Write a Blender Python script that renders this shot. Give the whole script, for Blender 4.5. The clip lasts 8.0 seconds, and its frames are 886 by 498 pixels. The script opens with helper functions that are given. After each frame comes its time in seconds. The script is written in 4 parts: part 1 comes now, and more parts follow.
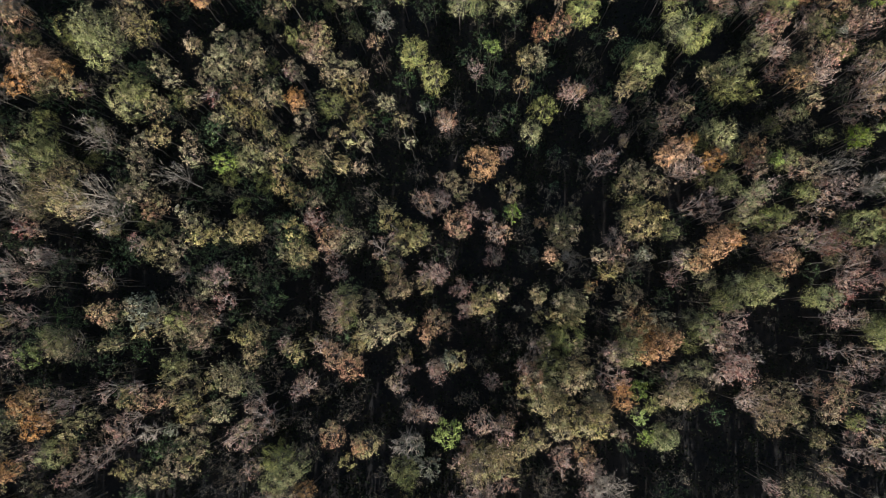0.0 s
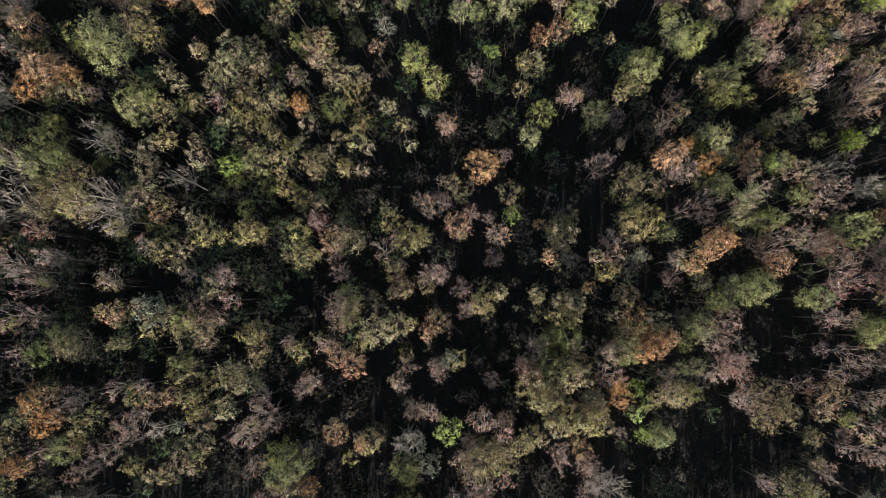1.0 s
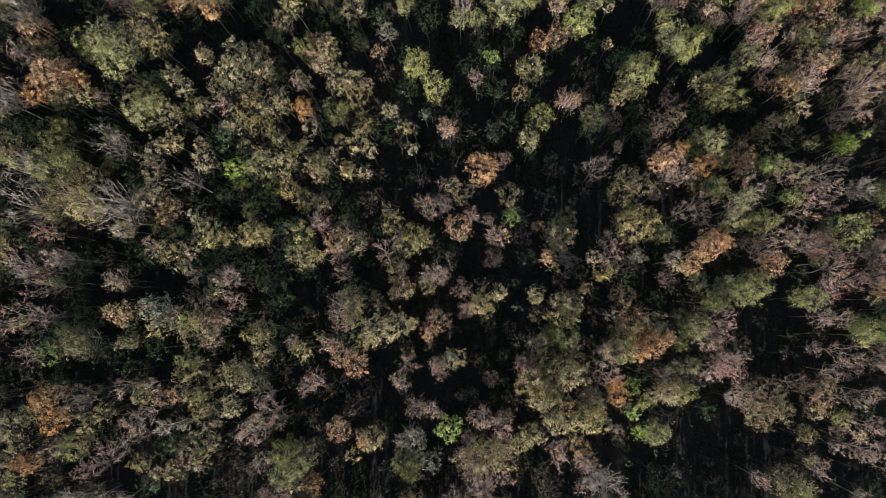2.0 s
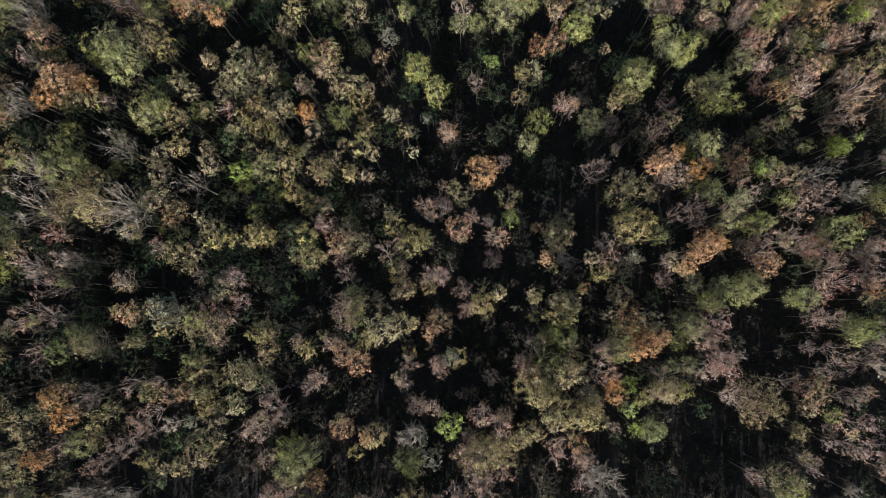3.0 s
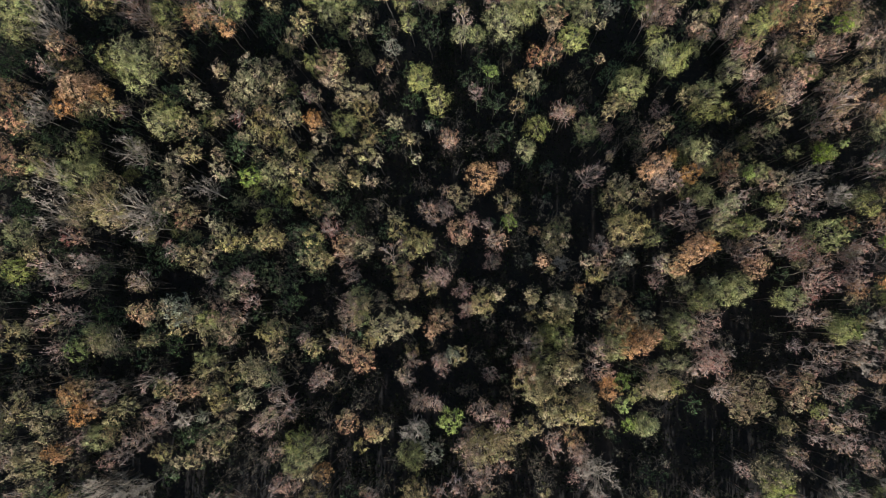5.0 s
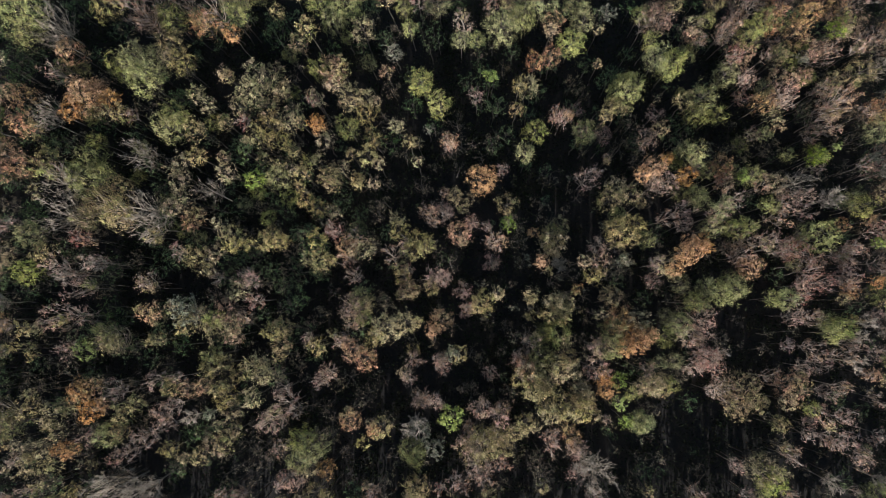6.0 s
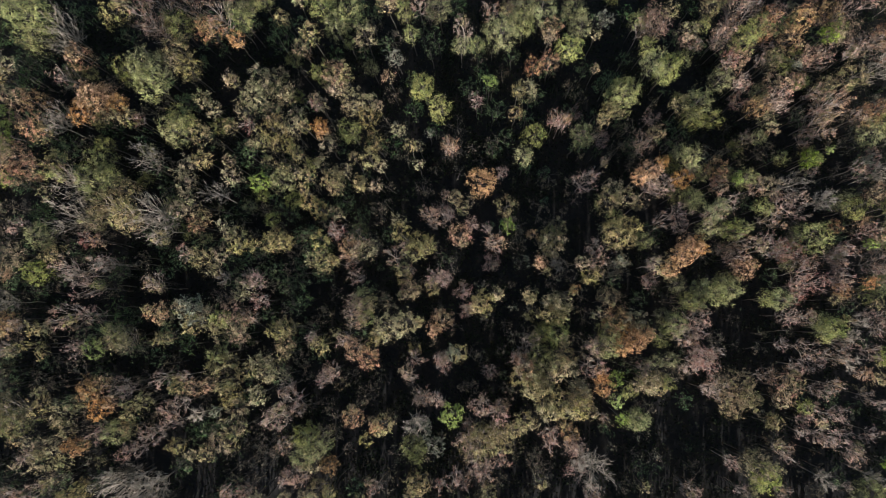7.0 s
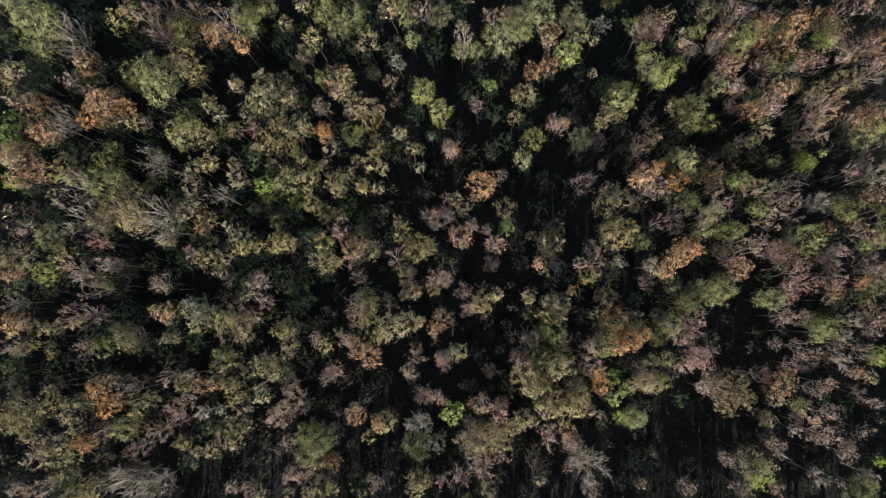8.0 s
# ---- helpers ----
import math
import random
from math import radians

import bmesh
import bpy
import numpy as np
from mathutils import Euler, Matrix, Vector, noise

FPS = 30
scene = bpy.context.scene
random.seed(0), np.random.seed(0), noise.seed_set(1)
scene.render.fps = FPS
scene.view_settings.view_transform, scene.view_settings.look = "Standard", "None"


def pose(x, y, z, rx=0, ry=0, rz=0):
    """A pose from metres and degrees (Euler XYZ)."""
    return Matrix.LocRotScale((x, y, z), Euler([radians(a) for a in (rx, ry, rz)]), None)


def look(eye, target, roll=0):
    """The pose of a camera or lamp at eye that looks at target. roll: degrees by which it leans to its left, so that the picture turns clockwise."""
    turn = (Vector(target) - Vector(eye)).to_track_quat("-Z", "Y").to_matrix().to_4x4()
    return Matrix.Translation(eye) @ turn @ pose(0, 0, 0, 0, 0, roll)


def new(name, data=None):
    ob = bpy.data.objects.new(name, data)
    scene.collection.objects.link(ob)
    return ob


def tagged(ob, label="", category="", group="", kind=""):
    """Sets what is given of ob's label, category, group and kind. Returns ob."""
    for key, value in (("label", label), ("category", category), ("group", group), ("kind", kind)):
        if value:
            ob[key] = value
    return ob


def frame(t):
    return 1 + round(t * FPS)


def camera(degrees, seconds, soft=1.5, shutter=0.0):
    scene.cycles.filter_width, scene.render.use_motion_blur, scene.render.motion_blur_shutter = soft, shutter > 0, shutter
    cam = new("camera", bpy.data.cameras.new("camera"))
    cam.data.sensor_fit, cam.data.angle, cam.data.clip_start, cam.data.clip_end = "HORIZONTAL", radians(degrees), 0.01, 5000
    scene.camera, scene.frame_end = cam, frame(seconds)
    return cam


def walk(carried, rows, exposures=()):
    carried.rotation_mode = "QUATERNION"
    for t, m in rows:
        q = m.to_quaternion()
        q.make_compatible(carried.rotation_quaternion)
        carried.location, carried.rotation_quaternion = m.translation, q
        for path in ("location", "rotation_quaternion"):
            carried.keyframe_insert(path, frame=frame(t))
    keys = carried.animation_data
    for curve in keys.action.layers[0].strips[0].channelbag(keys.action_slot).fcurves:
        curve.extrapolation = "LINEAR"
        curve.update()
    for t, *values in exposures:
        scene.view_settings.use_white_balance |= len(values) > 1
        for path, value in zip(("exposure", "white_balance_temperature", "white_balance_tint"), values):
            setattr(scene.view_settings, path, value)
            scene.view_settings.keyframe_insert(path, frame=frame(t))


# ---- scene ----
# ---- camera ----
cam = camera(68.0, 8.0, soft=0.5)
RX, RY = 5.02, 2.86
CLIMB = [(0, 84.50), (0.5, 85.29), (1, 86.09), (1.5, 86.89), (3, 89.36), (3.5, 90.21), (4, 91.07), (4.5, 91.94), (6, 94.63), (6.5, 95.55), (7, 96.50), (7.5, 97.45), (8, 98.43)]
walk(cam, [(t, pose(0.0, 0.0, z, RX, RY, 0.0)) for t, z in CLIMB], exposures=[(0.0, 0.96), (8.0, 0.96)])

# ---- light ----
SUN_AZ, SUN_EL = (-91.0, 12.6)          # degrees from +x, counter-clockwise, and above the horizon
world = bpy.data.worlds.new("sky")
scene.world = world
world.use_nodes = True
wn = world.node_tree.nodes
sky = wn.new("ShaderNodeTexSky")
sky.sky_type, sky.sun_disc = "NISHITA", False
sky.air_density, sky.dust_density = 1.0, 1.2
sky.sun_elevation, sky.sun_rotation = radians(SUN_EL), radians(90 - SUN_AZ)
world.node_tree.links.new(sky.outputs[0], wn["Background"].inputs[0])
wn["Background"].inputs[1].default_value = 0.077
lamp = bpy.data.lights.new("sun", "SUN")
lamp.energy, lamp.angle, lamp.color = 5.0, radians(0.53), (0.985, 0.97, 0.955)
sun = new("sun", lamp)
toward = Vector((math.cos(radians(SUN_AZ)) * math.cos(radians(SUN_EL)), math.sin(radians(SUN_AZ)) * math.cos(radians(SUN_EL)), math.sin(radians(SUN_EL))))
sun.matrix_world = look(toward * 400, (0, 0, 0))


# ---- materials ----
def graph(name):
    m = bpy.data.materials.new(name)
    m.use_nodes = True
    t = m.node_tree
    return m, t.nodes, t.links, t.nodes["Principled BSDF"]


def ramp(nodes, stops):
    r = nodes.new("ShaderNodeValToRGB")
    e = r.color_ramp.elements
    while len(e) < len(stops):
        e.new(0.5)
    for k, (at, c) in enumerate(stops):
        e[k].position, e[k].color = at, (*c, 1)
    return r


def leaf_material(name, main, patch, share, gloss=0.55, through_light=0.09, turning=1.0, spread=1.0):
    """Leaves: every leaf takes its own tone from main, and whole sprays of the crown turn towards patch; turning: how far they stray in hue; spread: how much leaves differ in tone."""
    m, n, l, p = graph(name)
    geo, info, co = n.new("ShaderNodeNewGeometry"), n.new("ShaderNodeObjectInfo"), n.new("ShaderNodeTexCoord")
    tones = ((0.52, 0.50, 0.49), (0.95, 0.91, 0.89), (1.32, 1.22, 1.06))    # leaves of one spray differ much in tone
    main = [tuple(v * (1 + spread * (g - 1)) for v, g in zip(c, tone)) for c, tone in zip(main, tones)]
    patch = [tuple(v * g for v in c) for c, g in zip(patch, (1 - 0.32 * spread, 1 + 0.2 * spread))]
    steps = [(k / max(1, len(main) - 1), c) for k, c in enumerate(main)]
    own = ramp(n, steps)
    l.new(geo.outputs["Random Per Island"], own.inputs[0])
    turned = ramp(n, [(k / max(1, len(patch) - 1), c) for k, c in enumerate(patch)])
    l.new(geo.outputs["Random Per Island"], turned.inputs[0])
    cloud = n.new("ShaderNodeTexNoise")
    cloud.noise_dimensions = "4D"
    cloud.inputs["Scale"].default_value, cloud.inputs["Detail"].default_value = 0.55, 2.0
    l.new(co.outputs["Object"], cloud.inputs["Vector"])
    wide = n.new("ShaderNodeMath")
    wide.operation = "MULTIPLY"
    wide.inputs[1].default_value = 40.0
    l.new(info.outputs["Random"], wide.inputs[0])
    l.new(wide.outputs[0], cloud.inputs["W"])
    cut = n.new("ShaderNodeMapRange")
    cut.inputs["From Min"].default_value, cut.inputs["From Max"].default_value = 0.62 - share * 0.3, 0.78 - share * 0.3
    l.new(cloud.outputs["Fac"], cut.inputs["Value"])
    mix = n.new("ShaderNodeMix")
    mix.data_type = "RGBA"
    l.new(cut.outputs[0], mix.inputs["Factor"])
    l.new(own.outputs[0], mix.inputs["A"])
    l.new(turned.outputs[0], mix.inputs["B"])
    spray = n.new("ShaderNodeTexNoise")                # sprays fade and brown unevenly
    spray.inputs["Scale"].default_value, spray.inputs["Detail"].default_value = 2.4, 1.0
    l.new(co.outputs["Object"], spray.inputs["Vector"])
    faded = n.new("ShaderNodeMapRange")
    faded.inputs["From Min"].default_value, faded.inputs["From Max"].default_value = 0.34, 0.66
    faded.inputs["To Min"].default_value, faded.inputs["To Max"].default_value = 0.56, 1.38
    l.new(spray.outputs["Fac"], faded.inputs["Value"])
    tint = n.new("ShaderNodeVectorMath")
    tint.operation = "SCALE"
    l.new(mix.outputs["Result"], tint.inputs[0])
    l.new(faded.outputs[0], tint.inputs["Scale"])
    drift = n.new("ShaderNodeTexNoise")                # and turn from green to rust in patches
    drift.inputs["Scale"].default_value, drift.inputs["Detail"].default_value = 1.3, 2.0
    drift.noise_dimensions = "4D"
    l.new(co.outputs["Object"], drift.inputs["Vector"])
    l.new(wide.outputs[0], drift.inputs["W"])
    turn_to = n.new("ShaderNodeMapRange")
    turn_to.inputs["From Min"].default_value, turn_to.inputs["From Max"].default_value = 0.3, 0.7
    turn_to.inputs["To Min"].default_value, turn_to.inputs["To Max"].default_value = 0.5 - 0.034 * turning, 0.5 + 0.034 * turning
    l.new(drift.outputs["Fac"], turn_to.inputs["Value"])
    patchy = n.new("ShaderNodeHueSaturation")
    l.new(tint.outputs[0], patchy.inputs["Color"])
    l.new(turn_to.outputs[0], patchy.inputs["Hue"])
    hue = n.new("ShaderNodeHueSaturation")
    l.new(patchy.outputs[0], hue.inputs["Color"])
    for socket, low, high, source in (("Hue", 0.5 - 0.003 * turning, 0.5 + 0.023 * turning, 1), ("Saturation", 0.84, 1.14, 3), ("Value", 0.8, 1.27, 7)):
        spin = n.new("ShaderNodeMath")
        spin.operation = "MULTIPLY"
        spin.inputs[1].default_value = source * 1.0
        frac = n.new("ShaderNodeMath")
        frac.operation = "FRACT"
        span = n.new("ShaderNodeMapRange")
        span.inputs["To Min"].default_value, span.inputs["To Max"].default_value = low, high
        l.new(info.outputs["Random"], spin.inputs[0])
        l.new(spin.outputs[0], frac.inputs[0])
        l.new(frac.outputs[0], span.inputs["Value"])
        l.new(span.outputs[0], hue.inputs[socket])
    p.inputs["Roughness"].default_value = gloss
    p.inputs["Specular IOR Level"].default_value = 0.06
    l.new(hue.outputs[0], p.inputs["Base Color"])
    thin = n.new("ShaderNodeBsdfTranslucent")
    l.new(hue.outputs[0], thin.inputs["Color"])
    blend = n.new("ShaderNodeMixShader")
    blend.inputs[0].default_value = through_light
    l.new(p.outputs[0], blend.inputs[1])
    l.new(thin.outputs[0], blend.inputs[2])
    l.new(blend.outputs[0], n["Material Output"].inputs[0])
    return m


def bark_material(name, dark, light, scale=3.0):
    m, n, l, p = graph(name)
    co, info = n.new("ShaderNodeTexCoord"), n.new("ShaderNodeObjectInfo")
    grow = n.new("ShaderNodeMapping")
    grow.inputs["Scale"].default_value = (4.0, 4.0, 0.7)
    l.new(co.outputs["Object"], grow.inputs[0])
    grain = n.new("ShaderNodeTexNoise")
    grain.inputs["Scale"].default_value, grain.inputs["Detail"].default_value = scale, 5.0
    l.new(grow.outputs[0], grain.inputs["Vector"])
    tone = ramp(n, [(0.32, dark), (0.66, light)])
    l.new(grain.outputs["Fac"], tone.inputs[0])
    hue = n.new("ShaderNodeHueSaturation")
    span = n.new("ShaderNodeMapRange")
    span.inputs["To Min"].default_value, span.inputs["To Max"].default_value = 0.75, 1.2
    l.new(info.outputs["Random"], span.inputs["Value"])
    l.new(span.outputs[0], hue.inputs["Value"])
    l.new(tone.outputs[0], hue.inputs["Color"])
    l.new(hue.outputs[0], p.inputs["Base Color"])
    bump = n.new("ShaderNodeBump")
    bump.inputs["Strength"].default_value, bump.inputs["Distance"].default_value = 0.5, 0.03
    l.new(grain.outputs["Fac"], bump.inputs["Height"])
    l.new(bump.outputs[0], p.inputs["Normal"])
    p.inputs["Roughness"].default_value = 0.85
    return m


def ground_material():
    m, n, l, p = graph("shaded_leaf_litter")
    co = n.new("ShaderNodeTexCoord")
    big, small, cell = n.new("ShaderNodeTexNoise"), n.new("ShaderNodeTexNoise"), n.new("ShaderNodeTexVoronoi")
    big.inputs["Scale"].default_value, big.inputs["Detail"].default_value = 0.12, 4.0
    small.inputs["Scale"].default_value, small.inputs["Detail"].default_value = 2.2, 6.0
    cell.inputs["Scale"].default_value = 13.0
    for t in (big, small, cell):
        l.new(co.outputs["Object"], t.inputs["Vector"])
    # soil and litter tones sit far below real ones: deep shade is painted in
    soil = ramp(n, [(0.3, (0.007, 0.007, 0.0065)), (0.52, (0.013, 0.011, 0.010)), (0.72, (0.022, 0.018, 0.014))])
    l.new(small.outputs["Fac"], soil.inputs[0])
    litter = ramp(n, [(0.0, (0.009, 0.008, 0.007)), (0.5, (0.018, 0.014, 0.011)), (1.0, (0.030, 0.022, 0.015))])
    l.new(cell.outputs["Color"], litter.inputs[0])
    part_of = n.new("ShaderNodeMapRange")
    part_of.inputs["From Min"].default_value, part_of.inputs["From Max"].default_value = 0.42, 0.62
    l.new(big.outputs["Fac"], part_of.inputs["Value"])
    mix = n.new("ShaderNodeMix")
    mix.data_type = "RGBA"
    l.new(part_of.outputs[0], mix.inputs["Factor"])
    l.new(soil.outputs[0], mix.inputs["A"])
    l.new(litter.outputs[0], mix.inputs["B"])
    l.new(mix.outputs["Result"], p.inputs["Base Color"])
    bump = n.new("ShaderNodeBump")
    bump.inputs["Strength"].default_value, bump.inputs["Distance"].default_value = 0.35, 0.03
    l.new(cell.outputs["Distance"], bump.inputs["Height"])
    l.new(bump.outputs[0], p.inputs["Normal"])
    p.inputs["Roughness"].default_value = 0.95
    return m


LEAF = {
    "tan": leaf_material("tan_leaves", [(0.212, 0.159, 0.102), (0.324, 0.256, 0.164), (0.404, 0.330, 0.223)], [(0.224, 0.215, 0.100), (0.336, 0.315, 0.150)], 0.35),
    "yellow": leaf_material("olive_yellow_leaves", [(0.204, 0.170, 0.095), (0.318, 0.264, 0.145), (0.400, 0.338, 0.200)], [(0.172, 0.160, 0.082), (0.268, 0.246, 0.124)], 0.35),
    "orange": leaf_material("orange_leaves", [(0.305, 0.165, 0.088), (0.400, 0.230, 0.126), (0.450, 0.288, 0.168)], [(0.290, 0.186, 0.102), (0.378, 0.252, 0.142)], 0.2, turning=0.35),
    "russet": leaf_material("russet_leaves", [(0.240, 0.137, 0.093), (0.363, 0.216, 0.146), (0.433, 0.276, 0.191)], [(0.321, 0.232, 0.146), (0.408, 0.305, 0.199)], 0.4),
    "mauve": leaf_material("faded_pink_leaves", [(0.242, 0.142, 0.118), (0.340, 0.208, 0.172), (0.410, 0.275, 0.225)], [(0.300, 0.175, 0.150), (0.370, 0.262, 0.190)], 0.4),
    "rose": leaf_material("crimson_leaves", [(0.215, 0.085, 0.080), (0.310, 0.135, 0.120), (0.380, 0.200, 0.170)], [(0.270, 0.160, 0.125), (0.340, 0.230, 0.170)], 0.35, turning=0.35),
    "lime": leaf_material("yellow_green_leaves", [(0.222, 0.226, 0.080), (0.300, 0.305, 0.112), (0.380, 0.380, 0.158)], [(0.200, 0.215, 0.076), (0.285, 0.285, 0.104)], 0.4, spread=0.5),
    "fine": leaf_material("fine_olive_leaves", [(0.178, 0.176, 0.078), (0.275, 0.270, 0.118), (0.356, 0.342, 0.165)], [(0.156, 0.163, 0.060), (0.259, 0.259, 0.095)], 0.35, spread=0.5),
    "brown": leaf_material("withered_brown_leaves", [(0.136, 0.109, 0.083), (0.206, 0.167, 0.122), (0.284, 0.235, 0.179)], [(0.122, 0.126, 0.081), (0.186, 0.187, 0.119)], 0.4),
    "green": leaf_material("bright_green_leaves", [(0.140, 0.190, 0.046), (0.215, 0.285, 0.072), (0.275, 0.345, 0.105)], [(0.165, 0.190, 0.056), (0.235, 0.255, 0.086)], 0.3, turning=0.35),
    "dark": leaf_material("dark_green_leaves", [(0.060, 0.093, 0.050), (0.090, 0.134, 0.064), (0.128, 0.172, 0.086)], [(0.088, 0.116, 0.052), (0.136, 0.160, 0.076)], 0.3),
    # browns lowered so that fallen leaves look shaded wherever sun reaches them
    "litter": leaf_material("shaded_fallen_leaf_brown", [(0.041, 0.028, 0.019), (0.057, 0.039, 0.026), (0.075, 0.050, 0.032)], [(0.052, 0.031, 0.019), (0.075, 0.044, 0.025)], 0.4),
    # darker than real foliage: the shade under the trees is in the colour
    "shade": leaf_material("shade_dark_undergrowth", [(0.012, 0.017, 0.011), (0.017, 0.025, 0.014), (0.028, 0.035, 0.020)], [(0.021, 0.019, 0.012), (0.031, 0.028, 0.018)], 0.5),
    "pale": leaf_material("pale_grey_green_leaves", [(0.165, 0.172, 0.132), (0.245, 0.254, 0.190), (0.315, 0.325, 0.250)], [(0.190, 0.186, 0.142), (0.255, 0.252, 0.190)], 0.3),
}
LEAF["pink"] = LEAF["mauve"]
BARK = bark_material("grey_brown_bark", (0.040, 0.033, 0.028), (0.115, 0.094, 0.078))
PALE_BARK = bark_material("bleached_bark", (0.235, 0.195, 0.155), (0.47, 0.40, 0.325))
TWIG = bark_material("pinkish_twigs", (0.30, 0.235, 0.20), (0.58, 0.475, 0.41))
ASHEN = bark_material("ashen_bark", (0.10, 0.082, 0.068), (0.26, 0.215, 0.18))
EARTH = ground_material()


# ---- ground ----
def rise(x, y):
    """Height of the hillside: it falls towards +x and slightly towards +y, with low swells."""
    base = -0.135 * 150 * math.tanh(x / 150) - 0.037 * 150 * math.tanh(y / 150)
    return base + 0.45 * noise.noise((x * 0.07, y * 0.07, 3.1)) + 0.12 * noise.noise((x * 0.35, y * 0.35, 8.0))


def sheet(name, lines_x, lines_y, material):
    verts = [(x, y, rise(x, y)) for y in lines_y for x in lines_x]
    w = len(lines_x)
    faces = [(j * w + i, j * w + i + 1, (j + 1) * w + i + 1, (j + 1) * w + i) for j in range(len(lines_y) - 1) for i in range(w - 1)]
    me = bpy.data.meshes.new(name)
    me.from_pydata(verts, [], faces)
    me.polygons.foreach_set("use_smooth", [True] * len(faces))
    me.materials.append(material)
    return new(name, me)


def spread(near, step, far):
    inner = [-near + k * step for k in range(int(2 * near / step) + 1)]
    outer, d, s = [], near, step
    while d < far:
        s *= 1.35
        d += s
        outer.append(d)
    return [-d for d in reversed(outer)] + inner + outer


ground = tagged(sheet("ground", spread(80, 1.0, 2500), spread(60, 1.0, 2500), EARTH), "forest floor of soil and brown fallen leaves, shade in its colour, on a gentle slope", "ground", kind="structure")


# ---- trees ----
class Wood:
    """Tapered tubes gathered into one mesh."""

    def __init__(self):
        self.v, self.f = [], []

    def tube(self, pts, radii, sides):
        rings = []
        for k, (p, r) in enumerate(zip(pts, radii)):
            d = (pts[min(k + 1, len(pts) - 1)] - pts[max(k - 1, 0)]).normalized()
            a = d.orthogonal().normalized()
            b = d.cross(a)
            base = len(self.v)
            if k == len(pts) - 1 and sides < 5:
                self.v.append(tuple(p))
                rings.append([base] * sides)
                continue
            for s in range(sides):
                q = p + (a * math.cos(6.2832 * s / sides) + b * math.sin(6.2832 * s / sides)) * r
                self.v.append(tuple(q))
            rings.append(list(range(base, base + sides)))
        for u, w in zip(rings, rings[1:]):
            for s in range(sides):
                e = (s + 1) % sides
                self.f.append((u[s], u[e], w[s]) if w[0] == w[-1] else (u[s], u[e], w[e], w[s]))

    def mesh(self, name, material):
        me = bpy.data.meshes.new(name)
        me.from_pydata(self.v, [], self.f)
        me.polygons.foreach_set("use_smooth", [True] * len(self.f))
        me.materials.append(material)
        return me


def leaf_mesh(name, at, out, long, wide, material, rng, lift, face=None):
    """One kite-shaped blade at each place, its tip towards out; face: the way that its upper side looks, else more or less upwards."""
    n = len(at)
    u = out + rng.normal(0, 0.75, (n, 3)) * (1.0 if lift > 0.2 else 0.6)
    u /= np.linalg.norm(u, axis=1)[:, None] + 1e-9
    up = rng.normal(0, 1, (n, 3)) + np.array([0, 0, lift * 2.2]) if face is None else face
    s = np.cross(up, u)
    s /= np.linalg.norm(s, axis=1)[:, None] + 1e-9
    if face is not None:                               # the blade lies square to its facing
        u = np.cross(s, up)
        u /= np.linalg.norm(u, axis=1)[:, None] + 1e-9
    size = rng.uniform(0.65, 1.3, n)[:, None]
    l, w = long * size, wide * size * rng.uniform(0.75, 1.2, n)[:, None]
    curl = np.cross(u, s) * l * rng.uniform(-0.16, 0.16, n)[:, None]
    v = np.stack([at - u * l * 0.5, at + s * w * 0.5 + curl, at + u * l * 0.5, at - s * w * 0.5 + curl], 1).reshape(-1, 3)
    me = bpy.data.meshes.new(name)
    me.vertices.add(4 * n)
    me.vertices.foreach_set("co", v.ravel())
    me.loops.add(4 * n)
    me.loops.foreach_set("vertex_index", np.arange(4 * n, dtype=np.int32))
    me.polygons.add(n)
    me.polygons.foreach_set("loop_start", np.arange(0, 4 * n, 4, dtype=np.int32))
    me.update(calc_edges=True)
    me.validate()
    me.materials.append(material)
    return me


# kind: leaf colour, bark, leaves per square metre of crown plan, blade length, width, limbs, twigs on a limb, face-up bias, crown depth
HABIT = {
    "tan": ("tan", BARK, 185, 0.128, 0.092, 12, 5, 0.5, 1.25),
    "yellow": ("yellow", BARK, 190, 0.128, 0.092, 12, 5, 0.5, 1.2),
    "orange": ("orange", BARK, 250, 0.132, 0.095, 16, 5, 0.5, 0.95),
    "russet": ("russet", BARK, 188, 0.128, 0.092, 12, 5, 0.5, 1.3),
    "mauve": ("mauve", TWIG, 112, 0.128, 0.088, 12, 6, 0.5, 1.25),
    "fine": ("fine", BARK, 240, 0.260, 0.038, 17, 4, 0.3, 1.35),
    "lime": ("lime", BARK, 230, 0.260, 0.044, 17, 4, 0.3, 1.3),
    "wisp": ("tan", TWIG, 180, 0.30, 0.046, 18, 5, 0.3, 1.3),
    "woods": ("tan", BARK, 20, 0.68, 0.45, 6, 1, 0.5, 2.6),
    "rose": ("rose", TWIG, 105, 0.130, 0.090, 13, 6, 0.4, 1.4),
    "pink": ("pink", TWIG, 92, 0.128, 0.088, 13, 7, 0.4, 1.5),
    "brown": ("brown", BARK, 66, 0.140, 0.095, 8, 3, 0.5, 1.3),
    "green": ("green", BARK, 220, 0.145, 0.105, 11, 5, 0.6, 0.95),
    "dark": ("dark", BARK, 64, 0.180, 0.120, 7, 3, 0.6, 1.2),
    "pale": ("pale", PALE_BARK, 120, 0.170, 0.120, 9, 5, 0.5, 1.2),
    "brush": ("brown", ASHEN, 40, 0.120, 0.080, 8, 9, 0.4, 1.3),
    "bare": ("brown", PALE_BARK, 0, 0.2, 0.1, 14, 9, 0.5, 1.3),
}
SIZES = (0.85, 1.3, 1.9, 2.7)
TALL = 11.0
SPRAYS = 17                                          # sprays per square metre of crown plan
SCATTER = 0.48                                        # how far the leaves of a spray differ in facing
STOCK = {}


